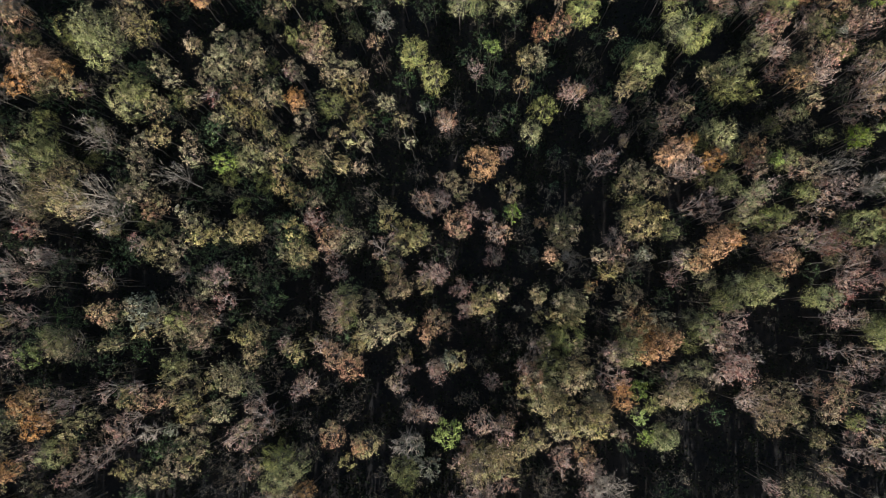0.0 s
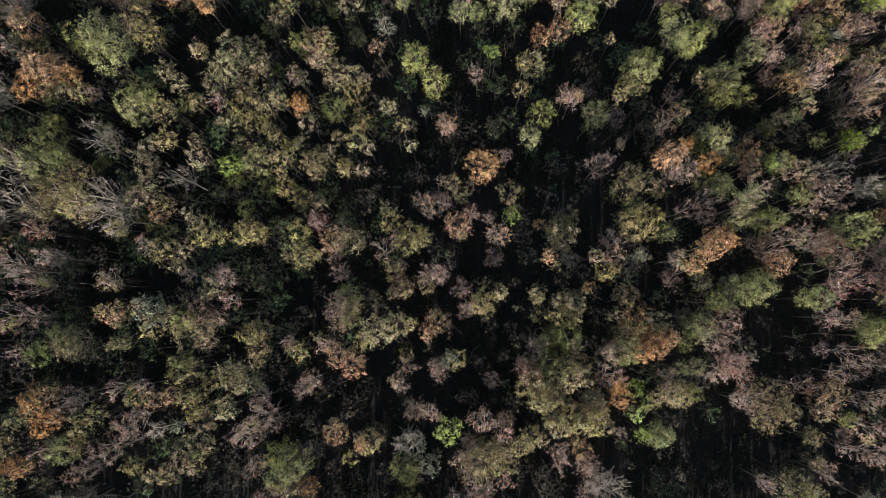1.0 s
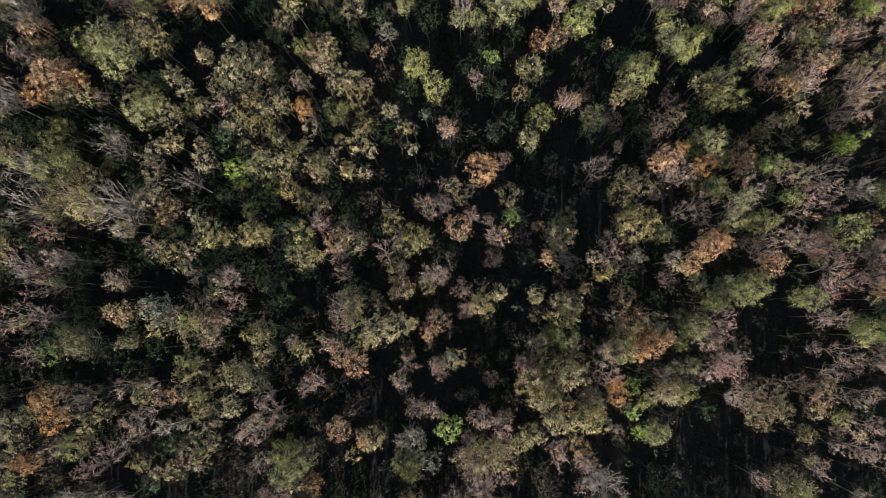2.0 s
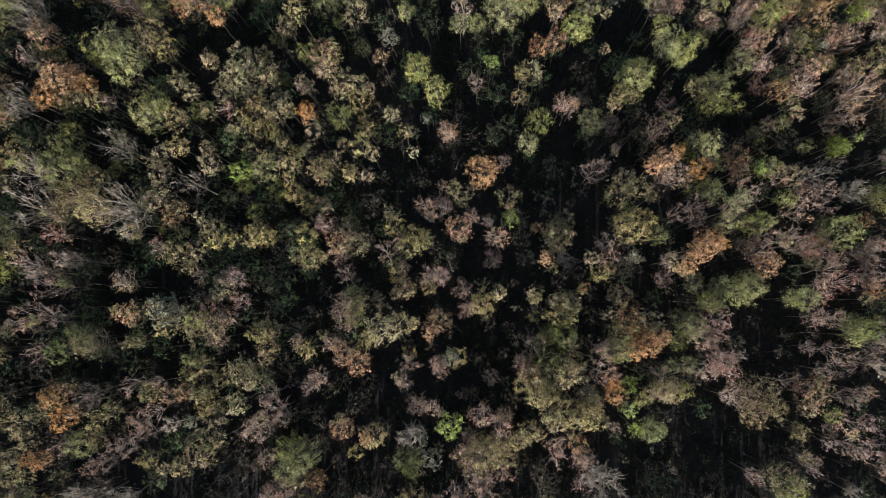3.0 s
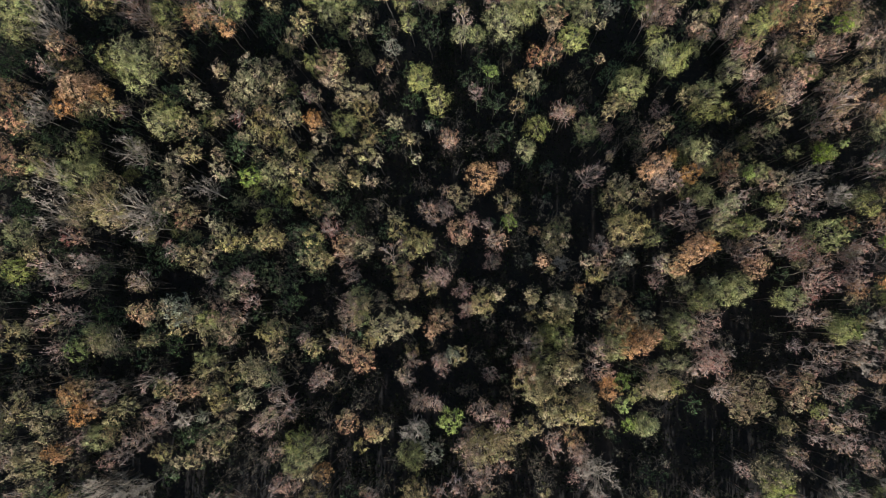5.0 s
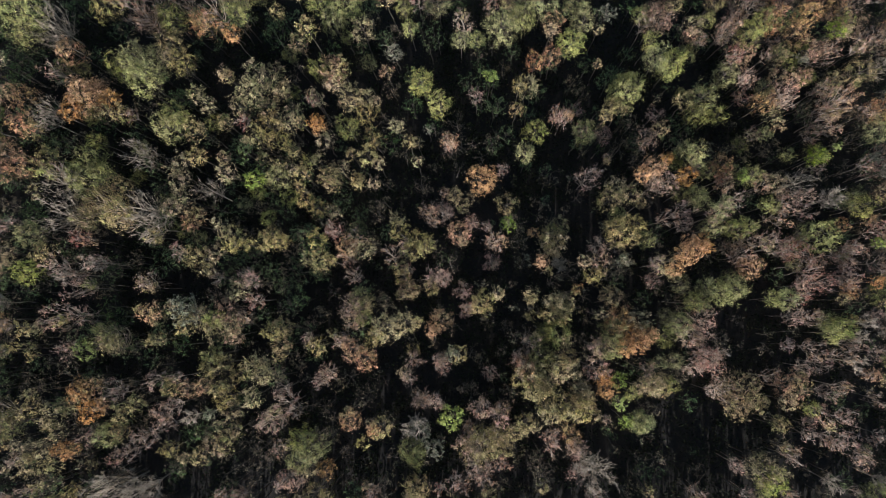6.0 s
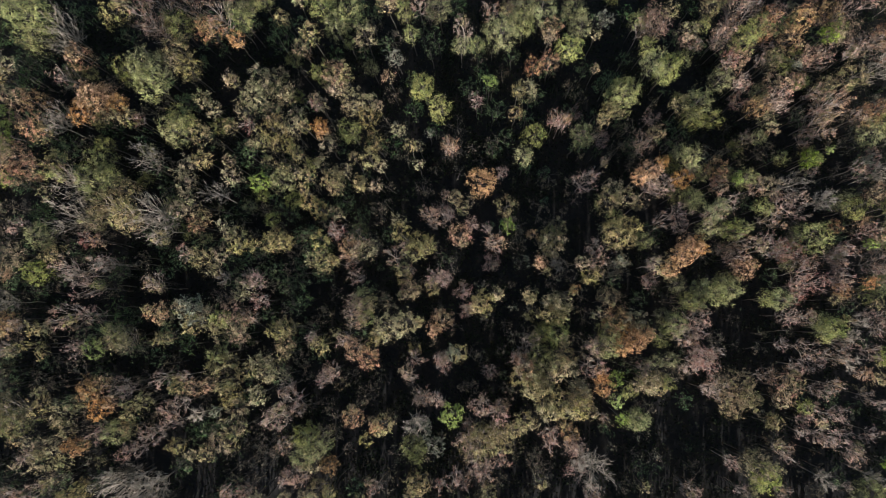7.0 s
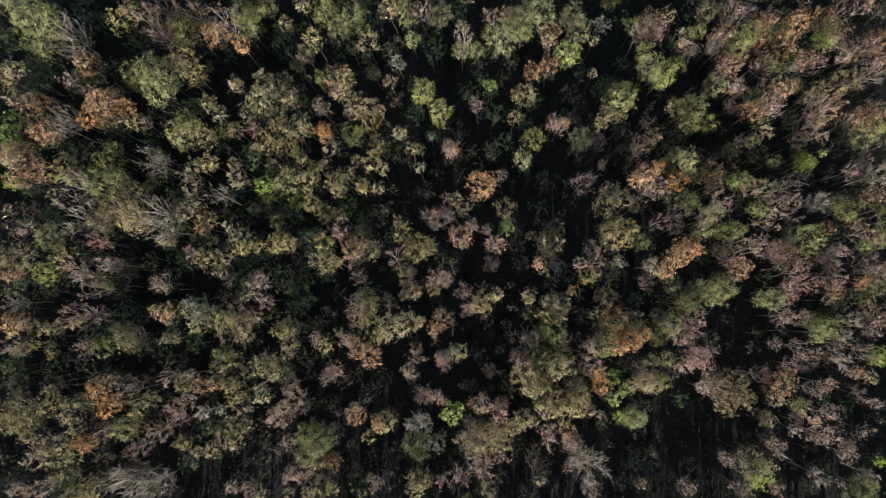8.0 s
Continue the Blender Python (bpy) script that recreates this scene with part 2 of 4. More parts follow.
def grow(kind, size, seed):
    """Meshes of one tree: trunk, branches and crown, about its foot at the origin, TALL metres high."""
    leaf, bark, dense, long, wide, limbs, twigs, lift, deep = HABIT[kind]
    R = SIZES[size]
    rng = np.random.default_rng(hash_of(kind) * 101 + size * 17 + seed)
    # woods crowns hang almost to the ground, to stop low sun
    half = min(R * deep + 0.5, 5.2 if kind == "woods" else 4.0)
    mid = TALL - half
    limbs = int(limbs * (0.75, 1.0, 1.4, 2.0)[size])
    lean = Vector((rng.normal(0, 0.045), rng.normal(0, 0.045), 0))
    stem = [Vector((0, 0, -0.5))] + [lean * k + Vector((rng.normal(0, 0.06), rng.normal(0, 0.06), TALL * (0.02 + 0.9 * k / 5))) for k in range(6)]
    girth = (0.05 + 0.036 * R) * (0.8 if kind in ("pink", "mauve", "bare") else 1.0)
    stock, boughs, tips, outs = Wood(), Wood(), [], []
    wood = stock
    wood.tube(stem, [girth * 1.35] + [girth * (1.1 - 0.17 * k) for k in range(6)], 5)

    def along(t):
        k = min(int(t * 5), 4)
        return stem[k + 1].lerp(stem[k + 2], t * 5 - k)

    arms = []
    slim = dense < 100 and kind not in ("brown", "dark")
    if bark is not BARK:
        wood = boughs
    for i in range(limbs):
        if kind == "bare" or kind == "pink" and size > 0:  # each limb of a leafless tree by itself
            wood = Wood()
            arms.append(wood)
        a = 2.4 * i + rng.uniform(-0.5, 0.5)
        high = (i + 0.5) / limbs                      # low limbs first
        zc = mid + half * (-0.75 + 1.6 * high)
        reach = R * math.sqrt(max(0.12, 1 - ((zc - mid) / half) ** 2)) * rng.uniform(0.78, 1.06)
        end = lean * 4 + Vector((math.cos(a) * reach, math.sin(a) * reach, zc + rng.uniform(0, 0.5)))
        foot = along(min(0.97, max(0.3, (zc - reach * (1.9 if kind in ("pink", "bare") else 1.25) - 0.3) / TALL / 0.92)))
        sag = Vector((rng.normal(0, 0.12), rng.normal(0, 0.12), -0.12 * reach))
        pts = [foot, foot.lerp(end, 0.35) + sag, foot.lerp(end, 0.7) + sag * 0.6, end]
        g = girth * rng.uniform(0.28, 0.42) * {"bare": 0.8, "pink": 0.95, "rose": 1.0, "brush": 0.6}.get(kind, 1.0)
        wood.tube(pts, [g, g * 0.75, g * 0.5, 0.012], 4 if slim else 3)
        tips.append(end)
        outs.append((end - foot).normalized())
        for j in range(twigs):
            t = rng.uniform(0.35, 1.0)
            k = min(int(t * 3), 2)
            q = pts[k].lerp(pts[k + 1], t * 3 - k)
            d = ((end - foot).normalized() + Vector(rng.normal(0, 0.55, 3)) + Vector((0, 0, 0.55))).normalized()
            size_of = rng.uniform(0.3, 0.6) * min(1.7, R * 0.75) * (1.7 if kind == "bare" else 1.3 if kind == "pink" else 1.0)
            tip = q + d * size_of
            bend = q.lerp(tip, 0.5) + Vector(rng.normal(0, 0.06, 3))
            wood.tube([q, bend, tip] if slim else [q, tip], [g * 0.5, g * 0.34, 0.008] if kind == "bare" else [g * 0.36, g * 0.24, 0.006] if slim else [g * 0.36, 0.006], 3)
            tips.append(tip)
            outs.append(d)
            if kind in ("bare", "pink", "pale", "mauve", "rose"):
                for _ in range(4 if kind == "bare" else 2):
                    s = q.lerp(tip, rng.uniform(0.3, 0.9))
                    e = s + (d + Vector(rng.normal(0, 0.6, 3))).normalized() * rng.uniform(0.25, 0.6)
                    wood.tube([s, e], [0.017, 0.006], 3)
                    tips.append(e)
                    outs.append(d)
    out = [("trunk", stock.mesh("trunk", bark if kind == "bare" else ASHEN if kind == "pink" else BARK))] + ([("bough", boughs.mesh("bough", bark))] if boughs.f else []) + [("limb", w.mesh("limb", bark)) for w in arms]
    n = int(dense * math.pi * R * R)
    if n and kind == "woods":
        T, O = np.array([tuple(p) for p in tips]), np.array([tuple(p) for p in outs])
        pick = rng.integers(0, len(T), n)
        at = T[pick] + rng.normal(0, 0.11 + 0.055 * R, (n, 3)) - O[pick] * rng.uniform(0, 0.3, (n, 1))
        out.append(("crown", leaf_mesh("crown", at, O[pick] * 0.9, long, wide, LEAF[leaf], rng, lift)))
    elif n:
        T, O = np.array([tuple(p) for p in tips]), np.array([tuple(p) for p in outs])
        fine = kind in ("fine", "wisp", "lime")
        sparse = dense < 100
        # sprays: some at the twig tips, more of them all over an uneven dome
        m = max(9, int((SPRAYS * 0.62 if sparse else SPRAYS) * math.pi * R * R))
        T = T[rng.permutation(len(T))[:m if sparse else m // 2]]
        d = rng.normal(0, 1, (max(4, m - len(T)), 3))
        d[:, 2] = np.abs(d[:, 2]) - 0.3
        d /= np.linalg.norm(d, axis=1)[:, None]
        lump = np.array([1 + 0.5 * noise.noise(Vector(v) * 1.7 + Vector((seed * 9.1, size * 5.3, 0.7))) for v in d])
        dome = d * (lump * rng.uniform(0.4, 1.0, len(d)) ** 0.5)[:, None] * np.array([R, R, half * 0.92]) + np.array([lean.x * 4, lean.y * 4, mid])
        T = np.concatenate([T, dome])
        weight = 0.3 + np.clip((T[:, 2] - mid) / half + 0.7, 0, 1.6)
        weight *= rng.uniform(0.35, 1.6, len(T))           # full sprays and thin ones
        heart = np.array([lean.x * 4, lean.y * 4, mid - 0.35 * half])
        away = (T - heart) / np.array([R, R, half])
        away /= np.linalg.norm(away, axis=1)[:, None] + 1e-9
        facing = away + rng.normal(0, 0.45, (len(T), 3)) + np.array([0, 0, lift * 0.5])
        facing /= np.linalg.norm(facing, axis=1)[:, None]
        pick = rng.choice(len(T), n, p=weight / weight.sum())
        loose = np.where(rng.random((n, 1)) < 0.09, 2.3, 0.85)    # a few stray leaves round each crown
        shake = rng.normal(0, 1, (n, 3)) * (0.19 if fine else 0.115 + 0.02 * R)
        f = facing[pick]
        shake -= f * (0.55 * (shake * f).sum(1))[:, None]          # a spray is flat
        at = T[pick] + loose * shake
        face = f + rng.normal(0, SCATTER, (n, 3))
        grow_to = away[pick] + np.array([0, 0, 0.25])
        out.append(("crown", leaf_mesh("crown", at, grow_to, long, wide, LEAF[leaf], rng, lift, face)))
    return out


def hash_of(word):
    return sum((k + 3) * ord(c) for k, c in enumerate(word))


NAMES = {
    "tan": ("tan_leaved_tree", "{} forest tree with dry tan autumn leaves", "tree"),
    "yellow": ("yellow_leaved_tree", "{} forest tree with olive-yellow autumn leaves", "tree"),
    "orange": ("orange_leaved_tree", "{} forest tree with a bright orange autumn crown", "tree"),
    "russet": ("russet_leaved_tree", "{} forest tree with reddish-brown russet autumn leaves", "tree"),
    "mauve": ("pink_leaved_tree", "{} thinning tree with faded pinkish-brown leaves", "tree"),
    "lime": ("yellow_green_tree", "{} dense tree with bright yellow-green fine foliage", "tree"),
    "wisp": ("straw_coloured_tree", "{} tree with fine straw-coloured twigs and withered leaves", "tree"),
    "fine": ("feathery_tree", "{} olive-green tree with fine feathery foliage", "tree"),
    "rose": ("red_leaved_tree", "{} tree with pale twigs and dull crimson leaves", "tree"),
    "pink": ("bare_tree", "{} nearly bare tree with pinkish twigs, few leaves", "tree"),
    "brown": ("understorey_tree", "{} sparse understorey tree with withered brown leaves", "tree"),
    "green": ("green_tree", "{} leafy tree with bright green foliage", "tree"),
    "dark": ("evergreen_shrub", "{} understorey shrub with dark green leaves in shade", "shrub"),
    "pale": ("pale_tree", "{} tree with pale grey-green leaves and light bark", "tree"),
    "bare": ("dead_tree", "{} leafless dead tree with bleached grey branches", "tree"),
}


def build_of(r):
    return "small young" if r < 0.95 else "slender" if r < 1.45 else "full-grown" if r < 2.0 else "broad-crowned"


def plant(kind, places):
    """Trees of one kind: x and y of the foot, crown radius and height, in metres."""
    name, label, category = NAMES[kind]
    for k, (x, y, r, h) in enumerate(places):
        size = min(range(4), key=lambda s: abs(math.log(SIZES[s] / r)))
        seed = int(abs(x * 7.3 + y * 3.1)) % 3
        if (kind, size, seed) not in STOCK:
            STOCK[kind, size, seed] = grow(kind, size, seed)
        tree = tagged(new(name), label.format(build_of(r)), category, "forest trees")
        s = r / SIZES[size]
        turn = (x * 57.3 + y * 131.7) % 360
        tree.matrix_basis = pose(x, y, rise(x, y), 0, 0, turn) @ Matrix.Diagonal((s, s, h / TALL, 1))
        for part_name, me in STOCK[kind, size, seed]:
            piece = new(part_name, me)
            if part_name == "trunk":
                trunk = piece
            piece.parent = trunk if part_name == "limb" and kind == "pink" else tree


plant("lime", [
    (-58.7, 38.2, 3.00, 14.3), (-63.7, 41.7, 1.88, 9.5), (-31.2, 38.8, 1.50, 10.8), (-7.1, 30.3, 1.80, 11.6), (13.4, 36.9, 1.95, 10.5), (39.1, 38.5, 1.95, 11.8),
    (48.6, 21.1, 1.05, 10.3), (-55.6, 4.6, 1.65, 10.8), (-47.7, 2.8, 0.75, 10.2), (17.8, -5.1, 1.65, 12.0), (34.4, 2.2, 1.95, 12.6), (42.0, 1.0, 1.50, 11.1),
    (49.0, -2.9, 1.80, 12.3), (56.9, -6.9, 1.35, 10.0), (-44.7, -15.7, 1.65, 11.3), (37.8, -22.3, 1.80, 12.3), (36.8, -23.1, 1.05, 11.2), (-32.5, -1.6, 1.29, 10.7),
])
plant("fine", [
    (-58.2, 35.5, 2.10, 11.3), (-40.0, 37.8, 1.88, 10.8), (-43.5, 31.9, 2.63, 12.5), (-42.5, 29.1, 2.25, 12.8), (-46.1, 31.6, 1.88, 10.7), (-39.1, 25.0, 1.88, 10.7),
    (-32.3, 41.2, 2.10, 10.6), (-29.5, 42.0, 1.50, 9.4), (-21.3, 41.1, 1.88, 11.4), (-17.6, 41.4, 2.63, 10.6), (-19.1, 38.7, 1.65, 10.3), (-9.6, 40.9, 1.13, 10.4),
    (-10.0, 42.8, 1.13, 10.4), (-8.8, 38.1, 1.13, 10.1), (-4.9, 41.8, 1.88, 10.5), (-20.8, 31.9, 1.65, 10.6), (-4.7, 27.1, 1.65, 11.8), (3.6, 38.8, 2.55, 11.5),
    (6.9, 40.2, 1.95, 11.3), (9.4, 42.5, 2.25, 11.3), (7.3, 42.1, 1.88, 11.7), (14.4, 42.6, 1.95, 10.4), (15.1, 39.9, 1.65, 10.5), (-2.0, 36.4, 1.35, 10.0),
])
plant("fine", [
    (0.4, 36.7, 1.13, 10.2), (21.1, 29.7, 2.40, 12.8), (23.2, 41.1, 1.35, 10.0), (25.6, 34.8, 1.95, 11.4), (27.0, 33.0, 1.35, 10.3), (24.4, 36.9, 1.35, 11.0),
    (33.0, 40.7, 1.35, 9.9), (40.9, 40.3, 1.80, 11.8), (27.5, 33.7, 1.80, 12.1), (29.6, 35.6, 1.35, 10.4), (35.3, 32.3, 1.80, 10.8), (31.5, 28.5, 2.10, 12.0),
    (33.2, 26.6, 1.35, 11.0), (53.4, 40.5, 1.50, 10.9), (-53.8, 17.2, 1.13, 10.9), (-49.3, 19.8, 1.65, 10.1), (-48.6, 16.1, 2.25, 12.1), (-47.3, 17.4, 1.35, 10.5),
    (-48.2, 21.2, 1.13, 10.5), (-56.4, 9.1, 1.65, 10.2), (-39.3, 23.2, 1.95, 11.8), (-17.2, 24.0, 1.65, 10.3), (-25.4, 16.6, 1.65, 11.0), (8.3, 23.6, 1.65, 10.7),
])
plant("fine", [
    (7.0, 20.6, 1.35, 11.2), (14.9, 24.1, 1.80, 9.7), (22.8, 8.9, 1.35, 10.2), (30.6, 26.4, 1.65, 11.5), (29.6, 20.8, 1.80, 12.7), (28.8, 21.7, 1.35, 9.9),
    (29.8, 15.4, 1.35, 10.9), (30.6, 14.6, 1.35, 10.8), (37.8, 18.0, 1.65, 11.0), (40.9, 24.6, 1.13, 9.3), (57.1, 25.0, 1.80, 10.9), (58.9, 26.2, 1.50, 11.3),
    (54.1, 14.0, 1.65, 11.4), (40.3, 14.0, 1.35, 10.3), (33.1, 13.5, 1.50, 12.9), (32.2, 10.9, 1.65, 11.9), (35.5, 10.5, 1.65, 11.6), (37.5, 11.0, 1.20, 10.5),
    (28.2, 15.6, 1.20, 9.5), (47.1, 9.7, 2.40, 12.8), (-46.1, -3.7, 1.65, 11.2), (-15.5, 1.4, 1.35, 9.2), (-14.1, -1.3, 1.05, 10.3), (-32.5, -6.0, 1.13, 10.3),
])
plant("fine", [
    (10.4, -3.5, 1.80, 12.7), (8.9, -3.6, 1.35, 11.9), (8.1, -6.2, 1.65, 12.6), (24.2, -7.5, 1.05, 9.9), (25.0, -4.5, 1.50, 9.5), (26.1, -1.3, 1.20, 8.6),
    (32.8, 1.8, 1.65, 11.1), (34.1, 3.4, 1.35, 9.8), (30.3, 1.0, 1.65, 10.0), (28.9, 0.6, 1.35, 10.5), (30.8, 3.0, 1.35, 9.8), (40.4, 1.0, 1.20, 10.0),
    (57.6, 2.7, 1.50, 10.3), (47.2, -2.1, 1.50, 11.1), (47.9, -3.7, 1.35, 11.7), (27.3, -2.5, 1.65, 10.1), (26.3, -7.5, 1.20, 9.8), (-56.9, -14.3, 1.95, 11.1),
    (-20.5, -17.1, 2.10, 12.2), (-21.7, -16.5, 1.65, 10.9), (-22.2, -19.5, 1.50, 10.0), (-8.5, -18.0, 1.65, 9.7), (-7.7, -19.1, 1.35, 9.4), (20.5, -11.2, 1.05, 10.9),
])
plant("fine", [
    (21.8, -14.9, 1.50, 10.5), (21.1, -15.3, 1.35, 10.1), (25.6, -10.1, 1.05, 10.5), (45.0, -13.5, 1.05, 9.5), (51.8, -18.9, 0.75, 9.5), (53.4, -25.0, 1.80, 10.3),
    (51.6, -25.7, 1.35, 10.1), (18.2, -3.2, 1.77, 10.9),
])
plant("bare", [
    (-56.2, 37.6, 2.85, 11.4), (-55.2, 35.4, 1.65, 10.2), (-54.9, 25.5, 1.65, 10.2), (59.7, 35.3, 2.10, 10.2), (-55.1, 23.9, 1.50, 10.2), (-52.7, 16.0, 2.25, 10.2),
    (-42.5, 12.5, 2.70, 11.7), (-40.8, 10.2, 2.25, 11.7), (-52.6, 11.6, 2.70, 11.5), (-34.6, 15.0, 1.65, 10.2), (45.0, 17.3, 1.95, 10.8), (58.5, 19.1, 1.35, 10.8),
    (49.6, 14.9, 1.50, 10.2), (-51.8, 4.2, 1.13, 10.2), (-59.6, 0.6, 1.20, 10.2), (53.2, -2.1, 1.05, 10.2), (52.6, -4.1, 0.90, 10.2), (51.9, -7.6, 1.05, 10.2),
    (-34.9, -14.0, 0.90, 10.2), (-43.9, -21.9, 2.40, 11.8), (-40.4, -21.9, 2.10, 11.8), (-45.7, -21.4, 1.50, 11.7), (-42.3, -23.2, 1.95, 11.8), (15.4, -21.3, 2.25, 11.8),
])
plant("bare", [
    (13.9, -20.2, 1.35, 11.2), (47.2, -23.2, 1.20, 10.2), (54.1, -23.0, 1.20, 10.2), (-43.4, 19.6, 1.85, 11.0), (-47.8, 5.6, 1.16, 10.6), (11.3, 6.1, 0.95, 10.4),
    (50.2, 15.5, 1.29, 10.6), (-8.0, -14.8, 1.56, 10.8),
])
plant("dark", [
    (-65.0, 37.8, 1.88, 5.8), (-59.5, 33.5, 1.88, 6.6), (-55.3, 41.8, 1.88, 7.1), (-54.3, 40.4, 1.88, 6.5), (-60.9, 31.2, 1.88, 6.1), (-39.8, 28.0, 1.35, 6.7),
    (-61.3, 35.5, 1.50, 7.5), (-55.9, 31.3, 1.35, 5.8), (-27.4, 37.1, 1.88, 8.2), (-6.2, 36.2, 1.13, 7.7), (-8.5, 27.6, 1.50, 8.0), (-19.4, 35.3, 1.13, 7.6),
    (-2.5, 44.0, 1.65, 6.4), (2.4, 31.2, 0.90, 6.7), (3.2, 28.2, 1.35, 7.0), (18.9, 31.7, 1.65, 7.0), (22.5, 43.0, 1.20, 7.4), (0.8, 33.6, 1.13, 8.3),
    (32.2, 44.3, 1.35, 7.4), (46.4, 42.2, 1.05, 7.9), (-57.6, 11.7, 1.88, 7.2), (-48.9, 24.2, 1.50, 6.6), (-30.1, 19.8, 1.65, 9.8), (-28.9, 17.7, 1.65, 8.7),
])
plant("dark", [
    (-11.5, 23.0, 1.50, 6.4), (-5.8, 25.0, 1.13, 7.0), (4.3, 11.5, 0.90, 7.0), (17.4, 22.2, 0.75, 6.1), (25.0, 10.5, 1.50, 6.6), (7.3, 19.9, 0.90, 6.6),
    (61.5, 13.9, 1.13, 5.9), (-47.2, -0.1, 1.50, 6.3), (-41.6, 4.9, 1.50, 5.4), (-47.1, -2.4, 1.50, 6.4), (-37.6, -5.0, 1.35, 7.4), (-44.6, -1.3, 1.20, 7.6),
    (-23.6, 3.4, 1.35, 6.6), (-24.2, 5.7, 1.05, 5.8), (-22.9, 1.0, 1.20, 7.5), (-27.9, -0.9, 1.05, 7.0), (-31.5, -4.3, 0.90, 6.9), (22.9, 1.1, 1.20, 6.9),
    (-37.4, -20.3, 1.35, 7.9), (-35.7, -16.3, 1.05, 6.3), (-60.5, -22.9, 1.13, 7.0), (-29.6, -12.0, 0.75, 5.9), (28.8, -13.0, 1.35, 6.1), (22.4, -15.2, 1.65, 6.9),
])
plant("dark", [
    (6.7, 19.8, 0.68, 6.9), (9.6, 15.0, 0.75, 6.4), (-21.6, 7.6, 1.92, 8.0),
])
plant("tan", [
    (-61.5, 31.3, 1.52, 12.2), (-40.3, 33.1, 1.38, 10.0), (-47.4, 25.0, 1.24, 10.9), (-45.4, 24.7, 1.38, 10.8), (-36.4, 28.0, 1.24, 9.8), (-34.9, 26.2, 1.24, 10.5),
    (-26.5, 39.9, 1.10, 9.6), (-24.6, 42.0, 0.97, 10.2), (-22.4, 37.1, 1.38, 10.6), (-23.6, 35.2, 1.24, 9.9), (-15.1, 37.3, 1.65, 10.7), (-11.9, 42.1, 1.52, 11.4),
    (-33.6, 31.4, 1.03, 9.2), (-32.3, 30.1, 1.03, 9.7), (-28.7, 30.3, 2.07, 11.1), (-25.6, 28.8, 1.52, 10.9), (-26.4, 31.6, 1.24, 9.4), (-17.9, 31.7, 1.52, 11.2),
    (-18.7, 29.7, 1.52, 10.9), (-21.1, 27.1, 0.97, 9.7), (-13.0, 27.2, 0.83, 9.8), (-31.2, 26.6, 1.52, 9.6), (-27.1, 26.1, 1.52, 10.4), (-24.2, 25.8, 1.24, 9.9),
])
plant("tan", [
    (-21.8, 28.2, 0.83, 10.0), (4.5, 42.0, 1.10, 10.1), (10.1, 37.7, 0.97, 10.6), (17.0, 38.3, 0.83, 10.5), (-1.6, 40.3, 0.83, 9.4), (5.5, 26.8, 1.10, 10.5),
    (17.5, 26.1, 0.97, 10.7), (17.0, 33.4, 0.69, 9.9), (28.2, 42.5, 1.38, 10.2), (34.7, 44.0, 1.65, 10.4), (30.7, 39.1, 1.52, 11.4), (37.3, 37.9, 0.97, 10.1),
    (29.2, 28.2, 1.52, 10.7), (49.9, 26.8, 1.10, 11.0), (-45.5, 15.1, 1.65, 11.1), (-48.9, 11.3, 1.52, 10.9), (-44.8, 10.6, 1.38, 10.3), (-36.3, 23.0, 1.52, 10.5),
    (-35.6, 19.4, 1.38, 10.9), (-38.0, 18.7, 1.24, 10.3), (-38.6, 16.2, 1.52, 9.4), (-37.6, 13.8, 1.52, 9.9), (-39.0, 12.6, 1.24, 10.4), (-36.1, 12.0, 1.38, 9.6),
])
plant("tan", [
    (-32.7, 24.0, 1.10, 10.0), (-22.9, 24.2, 0.97, 10.0), (-20.0, 21.7, 1.38, 10.2), (-29.7, 21.6, 0.83, 9.5), (-26.8, 21.8, 1.10, 9.5), (-32.5, 18.9, 0.97, 9.8),
    (-31.5, 17.0, 1.24, 11.7), (-27.8, 19.0, 0.83, 9.4), (-22.6, 17.3, 1.24, 10.8), (-24.0, 17.9, 0.97, 9.5), (-23.1, 15.8, 0.83, 8.2), (-19.2, 17.0, 1.65, 11.1),
    (-18.8, 15.8, 1.10, 10.8), (-20.4, 18.8, 0.97, 9.6), (-15.6, 16.9, 1.10, 9.5), (-15.8, 15.9, 0.83, 10.5), (-16.2, 19.6, 0.83, 10.4), (-12.9, 18.8, 0.97, 9.9),
    (-13.3, 16.8, 0.97, 9.8), (-9.0, 22.0, 0.97, 10.2), (-7.5, 21.7, 0.83, 10.0), (-7.8, 19.1, 0.83, 10.9), (-32.3, 11.0, 0.97, 10.7), (-1.7, 13.5, 1.10, 9.4),
])
